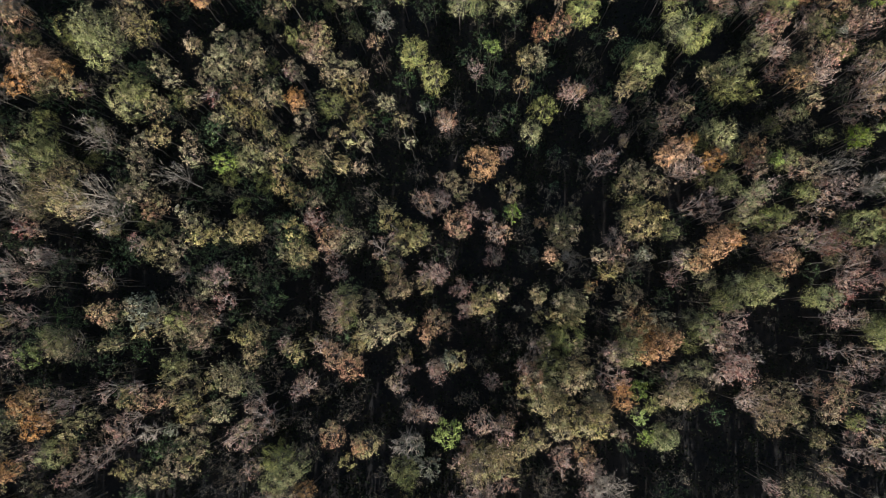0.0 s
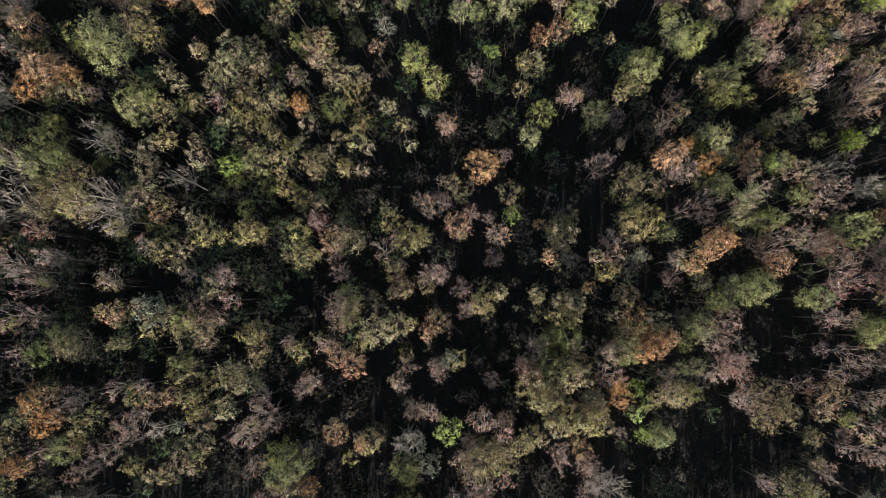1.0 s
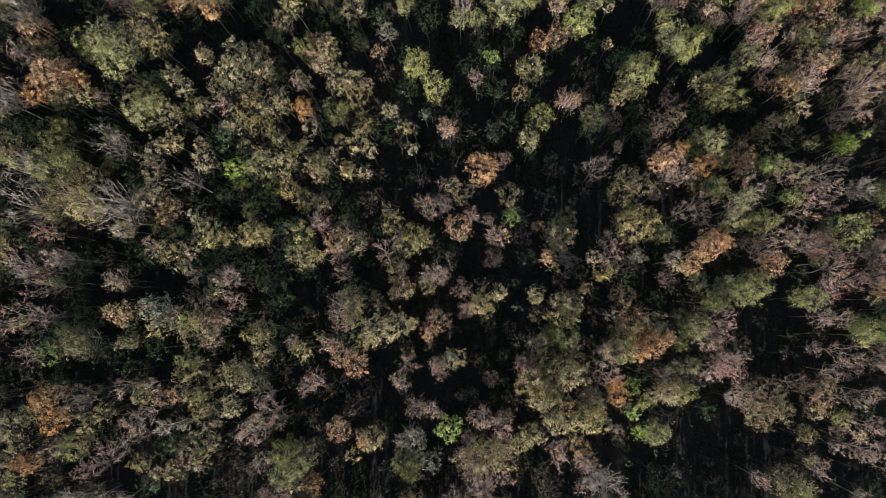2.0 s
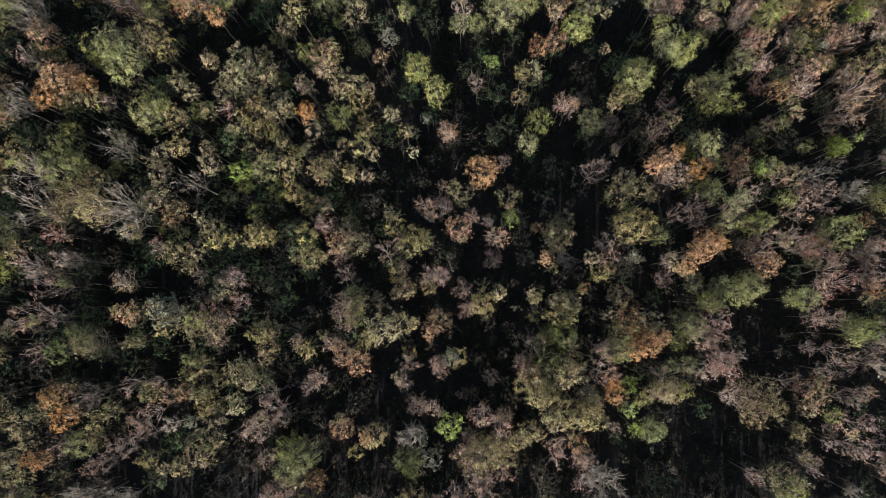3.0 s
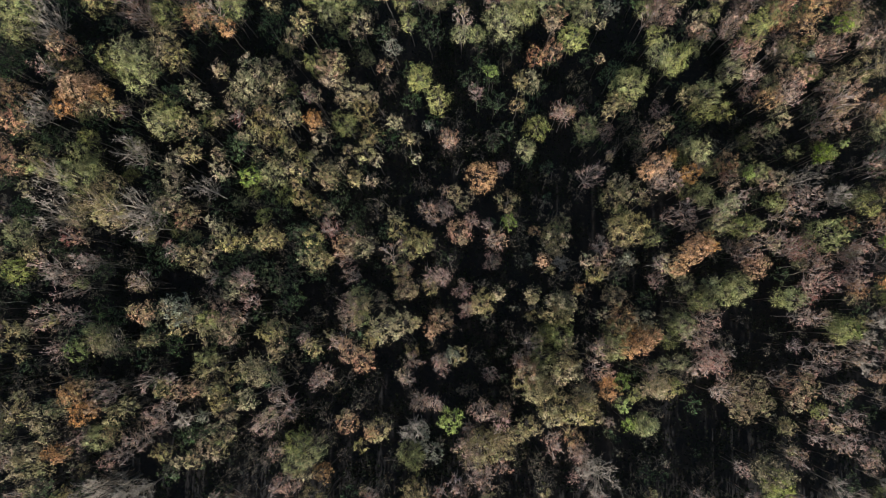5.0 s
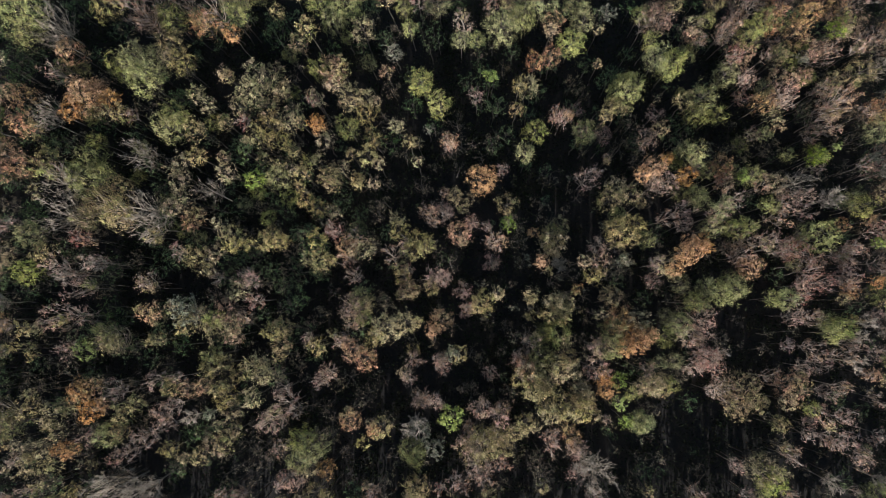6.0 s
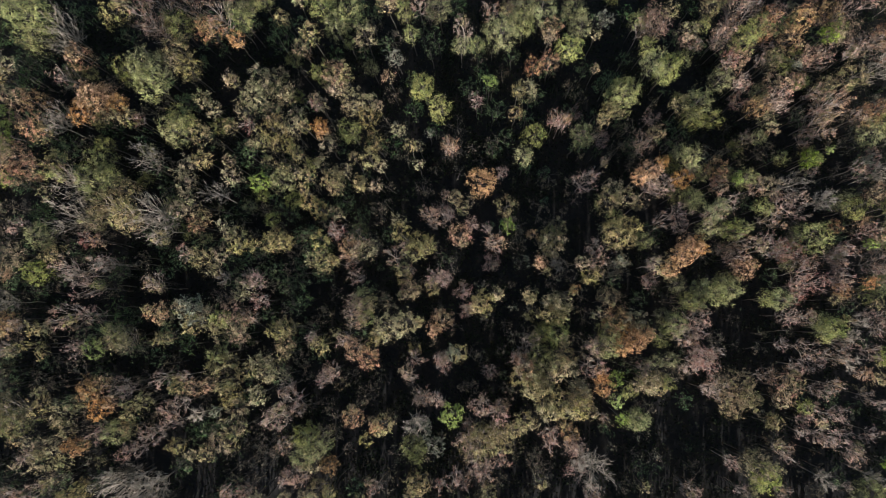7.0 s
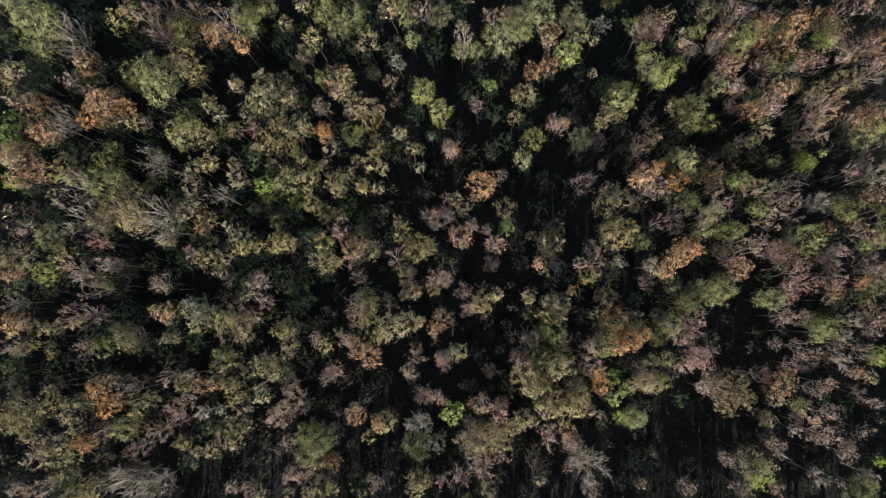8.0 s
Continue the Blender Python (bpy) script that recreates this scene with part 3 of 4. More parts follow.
plant("tan", [
    (18.0, 20.1, 0.55, 9.3), (25.2, 24.3, 1.24, 10.8), (19.0, 16.5, 1.65, 10.4), (18.1, 14.4, 1.79, 11.0), (20.5, 14.9, 1.52, 10.8), (22.3, 13.8, 0.83, 9.2),
    (11.3, 10.9, 1.38, 9.8), (-1.7, 9.1, 0.83, 9.6), (-59.5, 5.6, 1.65, 11.3), (-58.7, 6.8, 1.38, 10.3), (-42.3, 2.9, 1.10, 8.4), (-40.8, 2.5, 0.69, 9.0),
    (-35.2, 6.2, 1.79, 10.7), (-33.8, 4.7, 1.10, 10.0), (-42.1, -0.1, 0.69, 9.7), (-37.7, 0.2, 0.97, 10.3), (-33.2, -2.4, 0.83, 9.5), (-45.0, -4.8, 1.24, 10.8),
    (-33.0, 6.6, 1.24, 10.5), (-30.9, 3.4, 0.55, 9.3), (-24.5, -4.5, 1.24, 10.9), (-8.1, 2.1, 1.10, 10.6), (-9.6, 1.7, 0.69, 10.2), (-21.0, -4.6, 0.97, 10.4),
])
plant("tan", [
    (-9.2, -8.3, 0.97, 10.3), (-24.6, -6.4, 0.97, 10.1), (0.2, -0.1, 1.24, 12.0), (2.5, 2.1, 0.97, 11.6), (7.4, 2.1, 1.03, 12.3), (6.7, 1.0, 0.83, 12.2),
    (10.9, -0.1, 1.10, 11.8), (10.0, 7.7, 1.24, 10.0), (13.7, 6.0, 0.97, 12.5), (17.8, 1.4, 1.52, 10.9), (16.3, -0.9, 0.97, 12.0), (21.1, -1.7, 1.65, 11.8),
    (22.3, -2.9, 1.24, 11.5), (25.5, 5.8, 1.52, 10.4), (12.0, -4.3, 0.97, 11.7), (26.4, 4.2, 0.83, 9.4), (56.2, 0.7, 0.83, 9.7), (-33.8, -8.6, 1.03, 9.2),
    (-58.7, -14.4, 1.52, 10.1), (-53.9, -12.5, 1.38, 11.2), (-56.6, -16.5, 0.97, 10.5), (-54.8, -17.0, 0.97, 10.6), (-54.0, -16.8, 0.83, 9.7), (-50.9, -15.1, 1.03, 10.1),
])
plant("tan", [
    (-43.3, -14.7, 1.10, 10.9), (-48.5, -16.9, 0.69, 9.6), (-56.6, -18.9, 0.69, 10.0), (-53.3, -18.1, 0.83, 10.1), (-33.8, -18.3, 1.10, 11.0), (-36.0, -18.5, 0.69, 9.5),
    (-32.4, -16.7, 0.83, 10.1), (-29.9, -8.6, 1.38, 9.4), (-24.7, -9.0, 0.83, 9.3), (-31.2, -16.8, 1.38, 9.9), (-31.6, -17.4, 1.03, 10.4), (-30.2, -15.5, 0.97, 9.5),
    (-16.1, -13.4, 0.69, 9.8), (-12.0, -15.1, 1.52, 11.2), (-13.7, -14.7, 0.69, 8.9), (-20.7, -19.8, 1.24, 10.1), (-21.3, -24.0, 0.97, 9.9), (-13.8, -22.3, 0.55, 9.8),
    (-7.6, -22.4, 1.65, 10.9), (-8.0, -23.7, 1.38, 9.9), (4.5, -15.9, 1.24, 11.3), (14.5, -13.7, 0.97, 11.4), (9.4, -14.1, 0.97, 11.5), (11.7, -15.0, 0.97, 11.0),
])
plant("tan", [
    (8.3, -22.5, 0.83, 9.4), (22.2, -23.6, 0.83, 10.4), (35.1, -11.3, 2.62, 12.3), (34.3, -13.1, 1.79, 11.6), (36.9, -12.5, 1.52, 10.8), (41.5, -12.6, 1.24, 10.3),
    (40.0, -15.3, 1.24, 10.0), (39.7, -16.0, 0.83, 9.8), (47.3, -15.3, 0.97, 10.1), (41.3, -18.7, 0.83, 9.6), (55.2, -9.6, 0.97, 10.0), (36.2, -24.8, 1.10, 10.6),
    (6.5, -8.3, 1.38, 12.7), (8.4, -9.5, 1.24, 12.4), (11.8, -6.5, 1.24, 12.6), (10.5, -8.3, 1.38, 13.9), (9.1, -13.1, 1.38, 12.5), (12.5, -12.8, 1.52, 12.7),
    (22.7, -9.7, 1.65, 11.9), (24.5, -10.5, 1.38, 10.1), (20.7, -10.4, 0.97, 11.5), (8.1, -4.3, 0.97, 12.2), (11.2, -4.3, 0.97, 12.1), (7.1, 20.8, 0.69, 8.6),
])
plant("tan", [
    (-14.1, 7.6, 1.47, 10.8), (50.8, 31.4, 1.61, 10.8), (41.0, 17.1, 1.57, 10.8), (43.1, 36.0, 1.61, 10.8), (55.1, 33.5, 2.07, 11.0), (10.2, 8.4, 1.90, 11.8),
    (13.5, -11.8, 1.70, 12.6),
])
plant("yellow", [
    (-62.2, 30.3, 1.38, 10.5), (-48.2, 39.5, 1.93, 10.9), (-47.5, 41.2, 1.38, 10.6), (-39.7, 34.4, 1.93, 11.0), (-38.3, 31.5, 1.65, 11.2), (-61.6, 27.6, 1.24, 10.4),
    (-28.9, 27.8, 1.93, 11.2), (-25.8, 28.2, 1.52, 9.9), (-16.4, 27.4, 1.93, 11.2), (-14.9, 25.9, 1.65, 10.6), (-14.5, 27.8, 1.24, 10.6), (7.2, 30.4, 1.65, 10.1),
    (5.9, 30.1, 1.10, 10.3), (18.8, 27.1, 1.24, 10.6), (20.1, 27.2, 1.10, 10.4), (41.6, 26.8, 1.24, 10.7), (-56.4, 22.7, 1.24, 10.1), (-54.6, 19.3, 1.52, 10.0),
    (-40.7, 9.1, 1.10, 10.2), (-38.8, 17.3, 0.97, 9.6), (-54.8, 14.6, 1.03, 10.4), (-26.9, 23.5, 1.93, 11.2), (-28.4, 22.0, 1.38, 10.7), (-24.8, 23.7, 1.52, 10.3),
])
plant("yellow", [
    (-24.1, 20.3, 1.10, 9.4), (-24.9, 21.9, 1.24, 9.4), (-25.7, 18.5, 0.97, 10.1), (-17.9, 18.0, 1.24, 9.9), (-13.4, 22.1, 1.52, 10.0), (-14.4, 19.9, 1.38, 10.5),
    (-10.3, 24.2, 1.10, 9.7), (-21.7, 13.8, 1.24, 10.8), (-20.4, 12.6, 1.24, 9.9), (-18.5, 12.4, 1.10, 10.0), (-31.1, 8.9, 1.52, 10.0), (-32.0, 9.6, 0.97, 10.2),
    (-27.2, 8.5, 1.24, 10.6), (-25.0, 8.7, 1.24, 10.4), (-20.4, 8.8, 1.24, 11.1), (-10.5, 11.8, 1.03, 9.8), (-10.0, 9.7, 1.38, 10.9), (-7.8, 8.6, 1.65, 11.0),
    (-2.8, 14.6, 1.10, 9.8), (4.2, 13.9, 1.52, 10.2), (19.6, 10.3, 2.34, 13.0), (18.6, 11.0, 1.38, 9.5), (21.6, 11.3, 1.24, 10.5), (10.1, 9.3, 1.79, 10.1),
])
plant("yellow", [
    (-54.0, 6.4, 1.38, 10.5), (-40.1, -1.6, 1.10, 9.6), (-36.5, -2.0, 1.38, 10.6), (-35.0, -0.5, 1.24, 9.9), (-33.7, -2.3, 1.03, 10.2), (-51.1, -1.9, 0.83, 11.0),
    (-54.8, -2.7, 1.10, 9.0), (-55.7, -3.0, 0.97, 9.7), (-54.2, -5.2, 0.83, 10.1), (-54.2, -5.9, 0.69, 9.9), (-57.9, -5.4, 0.97, 10.3), (-56.5, -5.0, 0.69, 9.7),
    (-39.5, -4.0, 1.10, 9.7), (-40.7, -4.3, 0.69, 9.2), (-33.4, -7.1, 1.52, 9.9), (-30.9, 7.6, 1.03, 11.2), (-29.3, 8.1, 1.03, 10.6), (-29.9, 1.7, 1.38, 10.5),
    (-31.0, -2.3, 1.79, 11.3), (-32.9, -3.4, 0.97, 10.2), (-25.6, -3.4, 1.38, 11.1), (-24.4, -2.7, 1.38, 10.2), (-20.1, 6.2, 1.65, 10.8), (-21.7, 5.9, 0.97, 9.9),
])
plant("yellow", [
    (-18.8, 5.9, 0.83, 9.5), (-9.7, 4.1, 1.10, 9.7), (-8.2, 7.1, 1.52, 10.5), (-6.7, 7.9, 1.38, 10.3), (-5.5, 2.5, 1.10, 10.0), (-14.5, 0.2, 1.38, 10.2),
    (-11.2, -2.7, 1.93, 12.9), (-9.1, -2.0, 1.65, 12.2), (-13.0, -3.5, 1.10, 9.6), (-7.4, -1.7, 0.83, 10.0), (-19.6, -4.9, 1.24, 11.5), (-18.2, -3.5, 0.69, 9.6),
    (-13.0, -4.6, 0.83, 9.8), (-8.2, -5.1, 0.97, 9.2), (-27.1, -6.8, 1.52, 10.5), (-26.8, -7.9, 1.52, 10.3), (-28.8, -7.2, 0.97, 9.2), (-31.3, -7.1, 1.24, 10.6),
    (1.0, 0.6, 1.65, 11.4), (6.7, -1.3, 0.83, 11.5), (8.5, -0.9, 0.69, 12.1), (9.7, 0.6, 1.38, 12.9), (10.5, -1.3, 1.52, 12.4), (11.9, -0.9, 0.97, 12.7),
])
plant("yellow", [
    (12.7, 1.8, 0.69, 11.9), (9.4, 4.8, 0.69, 11.8), (15.2, 3.7, 1.24, 12.2), (15.9, 4.4, 0.83, 12.6), (20.0, 6.6, 0.97, 10.3), (16.4, -5.2, 1.38, 12.7),
    (10.3, -7.6, 1.52, 12.9), (8.0, -7.9, 1.24, 12.9), (12.5, -8.0, 1.24, 12.7), (-2.1, -6.1, 1.24, 11.6), (39.0, 8.1, 0.97, 11.2), (49.9, 1.0, 0.83, 10.5),
    (57.5, 3.9, 0.69, 8.6), (51.9, -2.2, 0.97, 9.5), (55.9, -7.7, 0.83, 9.0), (-54.2, -10.5, 0.83, 10.1), (-37.9, -9.6, 1.24, 9.7), (-51.2, -13.3, 1.52, 10.7),
    (-51.4, -14.3, 0.97, 10.4), (-49.1, -12.0, 1.52, 10.2), (-43.2, -12.6, 1.24, 10.7), (-41.8, -12.0, 1.10, 10.1), (-52.1, -16.8, 1.24, 10.3), (-46.5, -19.4, 0.83, 9.3),
])
plant("yellow", [
    (-53.7, -19.2, 1.38, 10.3), (-51.3, -19.2, 1.24, 10.1), (-52.2, -21.1, 1.03, 9.4), (-37.4, -17.4, 1.10, 10.9), (-48.7, -22.0, 0.83, 9.9), (-47.8, -22.9, 1.38, 10.6),
    (-50.8, -23.3, 1.24, 10.4), (-49.5, -23.7, 0.97, 9.6), (-53.5, -22.4, 0.83, 9.3), (-30.9, -11.4, 1.52, 10.4), (-30.1, -12.9, 1.52, 10.4), (-31.6, -10.0, 1.24, 10.3),
    (-27.9, -11.0, 1.38, 10.7), (-26.2, -8.4, 1.10, 11.7), (-24.7, -12.9, 0.97, 10.3), (-31.7, -14.7, 0.83, 9.2), (-13.9, -16.7, 0.97, 9.6), (-19.9, -23.3, 1.52, 10.3),
    (-18.3, -22.8, 0.97, 10.6), (-23.6, -23.8, 0.83, 10.3), (-27.9, -23.8, 0.83, 10.0), (-15.0, -24.0, 0.69, 8.8), (6.4, -14.5, 1.38, 11.4), (5.7, -15.7, 0.97, 10.3),
])
plant("yellow", [
    (7.6, -14.9, 0.83, 10.7), (3.5, -18.0, 0.97, 9.5), (5.7, -9.0, 1.24, 12.9), (8.0, -10.2, 1.24, 12.7), (8.6, -12.7, 1.24, 13.1), (9.9, -10.9, 1.10, 12.4),
    (10.9, -13.1, 1.10, 12.4), (13.1, -12.7, 1.52, 13.3), (13.9, -11.7, 1.24, 12.9), (13.0, -10.7, 1.38, 12.1), (23.5, -10.1, 1.38, 10.7), (22.1, -10.5, 1.03, 10.8),
    (25.1, -9.5, 0.97, 9.3), (1.2, -23.8, 1.24, 10.0), (-1.0, -25.0, 0.83, 9.0), (43.0, -9.9, 1.24, 10.7), (36.6, -20.6, 2.21, 13.7), (36.3, -19.9, 1.24, 11.1),
    (39.5, -21.5, 0.97, 10.5), (28.4, -25.0, 0.55, 10.0), (7.2, -10.9, 1.24, 12.9), (-26.2, 8.9, 1.58, 10.8), (-9.7, 4.8, 1.06, 10.5), (11.0, 0.1, 1.72, 12.6),
])
plant("yellow", [
    (7.6, -10.0, 1.68, 13.0),
])
plant("pink", [
    (-44.5, 38.8, 2.21, 11.3), (-42.6, 41.2, 1.72, 11.3), (-39.4, 41.1, 1.93, 11.0), (-34.8, 39.6, 2.07, 12.0), (-54.1, 30.8, 1.38, 10.3), (-7.6, 42.4, 1.38, 11.0),
    (2.0, 42.5, 1.38, 10.0), (-1.6, 38.7, 1.38, 10.2), (23.8, 39.5, 1.38, 10.8), (40.7, 43.4, 1.52, 10.6), (35.4, 39.0, 1.38, 10.1), (41.3, 35.6, 1.03, 9.8),
    (55.4, 44.5, 1.65, 10.3), (58.6, 39.2, 2.07, 10.7), (50.5, 29.2, 1.52, 10.8), (56.2, 27.9, 1.52, 9.7), (-53.2, 17.4, 1.24, 10.2), (-58.7, 10.1, 1.24, 10.8),
    (-5.5, 11.4, 0.83, 9.8), (24.8, 16.8, 1.79, 11.8), (15.0, 17.3, 1.65, 10.8), (16.4, 18.3, 0.83, 9.2), (25.7, 12.1, 1.24, 10.4), (27.2, 17.9, 1.52, 10.6),
])
plant("pink", [
    (50.7, 25.2, 1.24, 9.6), (55.0, 19.9, 0.97, 10.2), (46.2, 13.2, 1.24, 10.1), (43.5, 14.0, 1.52, 10.7), (41.1, 12.3, 1.52, 10.4), (27.7, 12.9, 1.38, 10.7),
    (37.4, 9.0, 1.65, 11.0), (40.2, 9.1, 1.24, 9.8), (28.7, 11.4, 1.10, 9.9), (-52.4, 4.6, 1.38, 10.8), (-47.1, 5.7, 1.24, 10.9), (-50.1, 2.4, 1.79, 10.1),
    (-37.7, 7.0, 0.97, 10.4), (-51.5, -0.9, 1.79, 11.6), (-49.3, -1.2, 1.24, 9.9), (-57.5, -2.3, 0.97, 10.4), (-59.6, -5.6, 1.10, 9.6), (-11.2, 6.7, 1.38, 10.3),
    (-8.5, -6.9, 1.24, 10.1), (24.1, 5.7, 0.97, 10.7), (6.6, -5.0, 1.24, 12.4), (14.8, -7.6, 1.52, 13.2), (15.6, -5.0, 1.10, 13.0), (22.2, -8.2, 0.97, 10.8),
])
plant("pink", [
    (-0.9, 0.2, 0.69, 11.4), (41.5, 8.2, 1.52, 10.7), (44.4, 7.4, 1.65, 11.6), (45.4, 4.6, 1.52, 11.7), (50.9, 7.5, 1.38, 10.1), (51.0, 4.7, 1.52, 10.5),
    (57.4, 6.4, 1.93, 10.2), (45.6, -1.3, 1.24, 10.9), (28.7, -3.7, 1.52, 10.6), (30.3, -2.9, 1.24, 10.5), (45.9, -5.3, 1.37, 10.0), (47.0, -7.7, 1.49, 9.3),
    (44.8, -8.2, 0.99, 8.2), (50.0, -6.9, 1.37, 9.8), (50.7, -5.3, 1.12, 10.0), (55.6, -6.1, 1.37, 10.2), (30.6, -5.6, 1.24, 10.3), (32.5, -6.4, 0.97, 10.2),
    (29.7, -7.5, 1.24, 10.3), (28.3, -8.3, 0.83, 9.4), (-44.7, -9.9, 1.38, 10.4), (-39.9, -8.8, 1.10, 10.8), (-37.0, -8.9, 0.83, 10.0), (-38.5, -14.8, 1.38, 8.9),
])
plant("pink", [
    (-37.4, -12.1, 0.97, 9.6), (-44.0, -10.7, 0.97, 9.4), (-40.3, -15.8, 1.38, 11.1), (-42.5, -17.6, 1.24, 10.4), (-54.2, -22.6, 1.24, 10.2), (-23.6, -12.2, 1.52, 11.0),
    (-24.5, -10.4, 1.24, 10.4), (-23.4, -13.6, 0.97, 8.5), (-8.8, -9.1, 0.83, 10.0), (-12.7, -23.1, 1.10, 10.2), (-4.7, -22.5, 0.83, 10.1), (-1.0, -15.2, 0.97, 8.9),
    (0.5, -19.0, 2.07, 10.7), (-1.0, -16.8, 1.38, 10.3), (16.9, -14.6, 0.69, 9.3), (10.1, -16.3, 1.24, 11.6), (9.5, -17.7, 0.97, 9.9), (13.3, -18.5, 0.69, 9.4),
    (-1.7, -23.0, 1.24, 10.3), (1.2, -22.5, 1.10, 8.9), (-2.5, -22.0, 0.97, 9.2), (15.0, -24.3, 1.10, 10.8), (2.8, -20.1, 1.10, 8.7), (-0.3, -21.0, 0.97, 9.1),
])
plant("pink", [
    (32.8, -11.3, 1.65, 11.5), (31.1, -11.3, 0.97, 10.2), (39.5, -9.6, 1.10, 9.6), (47.1, -11.6, 1.24, 9.9), (49.2, -10.7, 1.12, 10.5), (46.8, -14.2, 1.37, 10.2),
    (44.6, -17.0, 0.87, 8.9), (41.5, -19.0, 1.10, 10.3), (50.7, -17.9, 0.99, 9.0), (54.3, -17.1, 0.87, 9.2), (53.6, -17.9, 0.74, 8.7), (55.1, -12.6, 1.12, 8.7),
    (56.4, -13.6, 0.87, 9.6), (34.0, -20.9, 1.03, 9.8), (35.2, -24.5, 0.97, 10.1), (41.7, -24.8, 1.12, 9.8), (41.3, -20.1, 0.83, 10.4), (28.6, -24.4, 1.24, 10.2),
    (48.9, 30.9, 1.10, 10.4), (36.2, 40.1, 1.62, 10.8), (52.3, 29.6, 2.36, 11.2), (49.2, 26.8, 1.75, 10.8), (51.9, 7.2, 1.71, 10.8), (-6.7, -11.8, 1.31, 10.7),
])
plant("pink", [
    (47.3, -17.6, 1.50, 10.8), (50.6, 36.4, 1.93, 10.9),
])
plant("mauve", [
    (0.2, 28.6, 1.10, 10.1), (11.2, 26.2, 1.24, 10.1), (38.1, 43.7, 1.65, 11.5), (37.5, 40.6, 1.24, 10.3), (43.2, 30.1, 1.79, 12.7), (42.7, 28.7, 1.38, 11.5),
    (54.8, 37.1, 1.38, 11.6), (58.8, 45.0, 1.38, 10.9), (-6.3, 12.6, 1.24, 10.4), (-15.8, 8.6, 1.38, 10.1), (-3.6, 12.2, 0.97, 9.8), (-0.5, 11.1, 1.10, 10.3),
    (1.6, 10.7, 0.69, 10.0), (2.6, 8.7, 1.52, 11.0), (11.9, 25.5, 1.24, 10.6), (16.2, 8.0, 1.24, 10.8), (39.6, 16.8, 1.38, 10.2), (45.0, 15.1, 1.52, 11.2),
    (32.5, 12.5, 1.52, 11.1), (34.9, 14.2, 1.52, 11.3), (-50.3, -5.0, 1.10, 10.4), (-32.8, 4.0, 0.97, 9.4), (-29.5, 4.4, 0.97, 9.6), (-29.6, -1.6, 0.97, 9.5),
])
plant("mauve", [
    (-16.6, 6.3, 1.24, 9.5), (-15.8, 4.0, 1.24, 9.8), (-9.0, 5.0, 0.83, 9.7), (-5.1, 4.0, 1.52, 11.4), (-15.2, -1.6, 1.38, 10.1), (-21.2, -3.8, 0.69, 10.7),
    (-16.9, -4.2, 0.97, 10.8), (-18.7, -8.3, 1.24, 10.4), (-4.7, -6.5, 0.97, 9.9), (-4.0, 3.7, 1.10, 10.6), (16.0, 6.0, 1.38, 12.8), (5.4, -6.5, 1.24, 12.0),
    (-4.4, -6.9, 0.83, 9.8), (36.0, 6.9, 1.65, 11.8), (44.5, 3.0, 1.24, 10.3), (46.7, 6.3, 1.38, 9.9), (52.2, 8.3, 1.03, 9.7), (51.0, 3.0, 1.10, 10.4),
    (58.0, 5.1, 1.52, 9.8), (42.9, -1.3, 1.38, 10.6), (56.4, -3.0, 1.52, 10.1), (57.3, -1.3, 1.10, 10.4), (41.6, -5.3, 0.97, 9.9), (53.0, -8.9, 0.87, 9.5),
])
plant("mauve", [
    (31.9, -8.0, 1.38, 9.7), (-38.9, -12.9, 1.38, 9.7), (-47.0, -15.8, 1.10, 10.1), (-55.1, -18.5, 0.97, 9.9), (-57.3, -23.0, 0.97, 9.7), (-19.5, -9.0, 0.97, 9.8),
    (-20.2, -9.8, 0.83, 9.7), (-24.2, -17.5, 1.03, 10.2), (-23.6, -21.2, 1.38, 10.0), (-21.9, -21.4, 1.10, 10.5), (-24.5, -21.8, 0.83, 9.9), (-29.0, -23.1, 1.10, 10.3),
    (-31.1, -22.7, 0.83, 9.9), (-5.1, -11.7, 0.83, 10.1), (-7.8, -12.2, 0.69, 8.9), (-4.3, -12.6, 0.55, 9.9), (0.5, -12.7, 1.52, 12.1), (2.8, -13.5, 1.52, 11.9),
    (12.5, -17.8, 1.10, 9.9), (49.1, -14.6, 1.24, 10.1), (46.8, -17.8, 0.93, 9.1), (48.4, -18.5, 0.74, 9.1), (50.8, -20.2, 1.37, 10.8), (51.0, -19.3, 0.99, 9.6),
])
plant("mauve", [
    (50.3, -24.4, 0.62, 8.4), (-3.4, 21.8, 1.10, 10.6), (17.8, 20.1, 0.62, 9.5), (-4.0, 15.1, 0.69, 8.9), (-43.0, 37.7, 1.76, 10.9), (-41.4, 3.1, 1.29, 10.7),
    (-28.7, 3.4, 1.43, 10.8), (-15.9, -0.3, 1.84, 11.0), (26.2, 40.7, 1.97, 11.0), (23.9, 22.5, 1.70, 10.8), (30.3, -1.7, 1.79, 10.9), (-25.5, -13.7, 1.79, 11.0),
    (-4.3, -7.7, 1.05, 10.5), (38.1, 32.2, 1.31, 10.6),
])
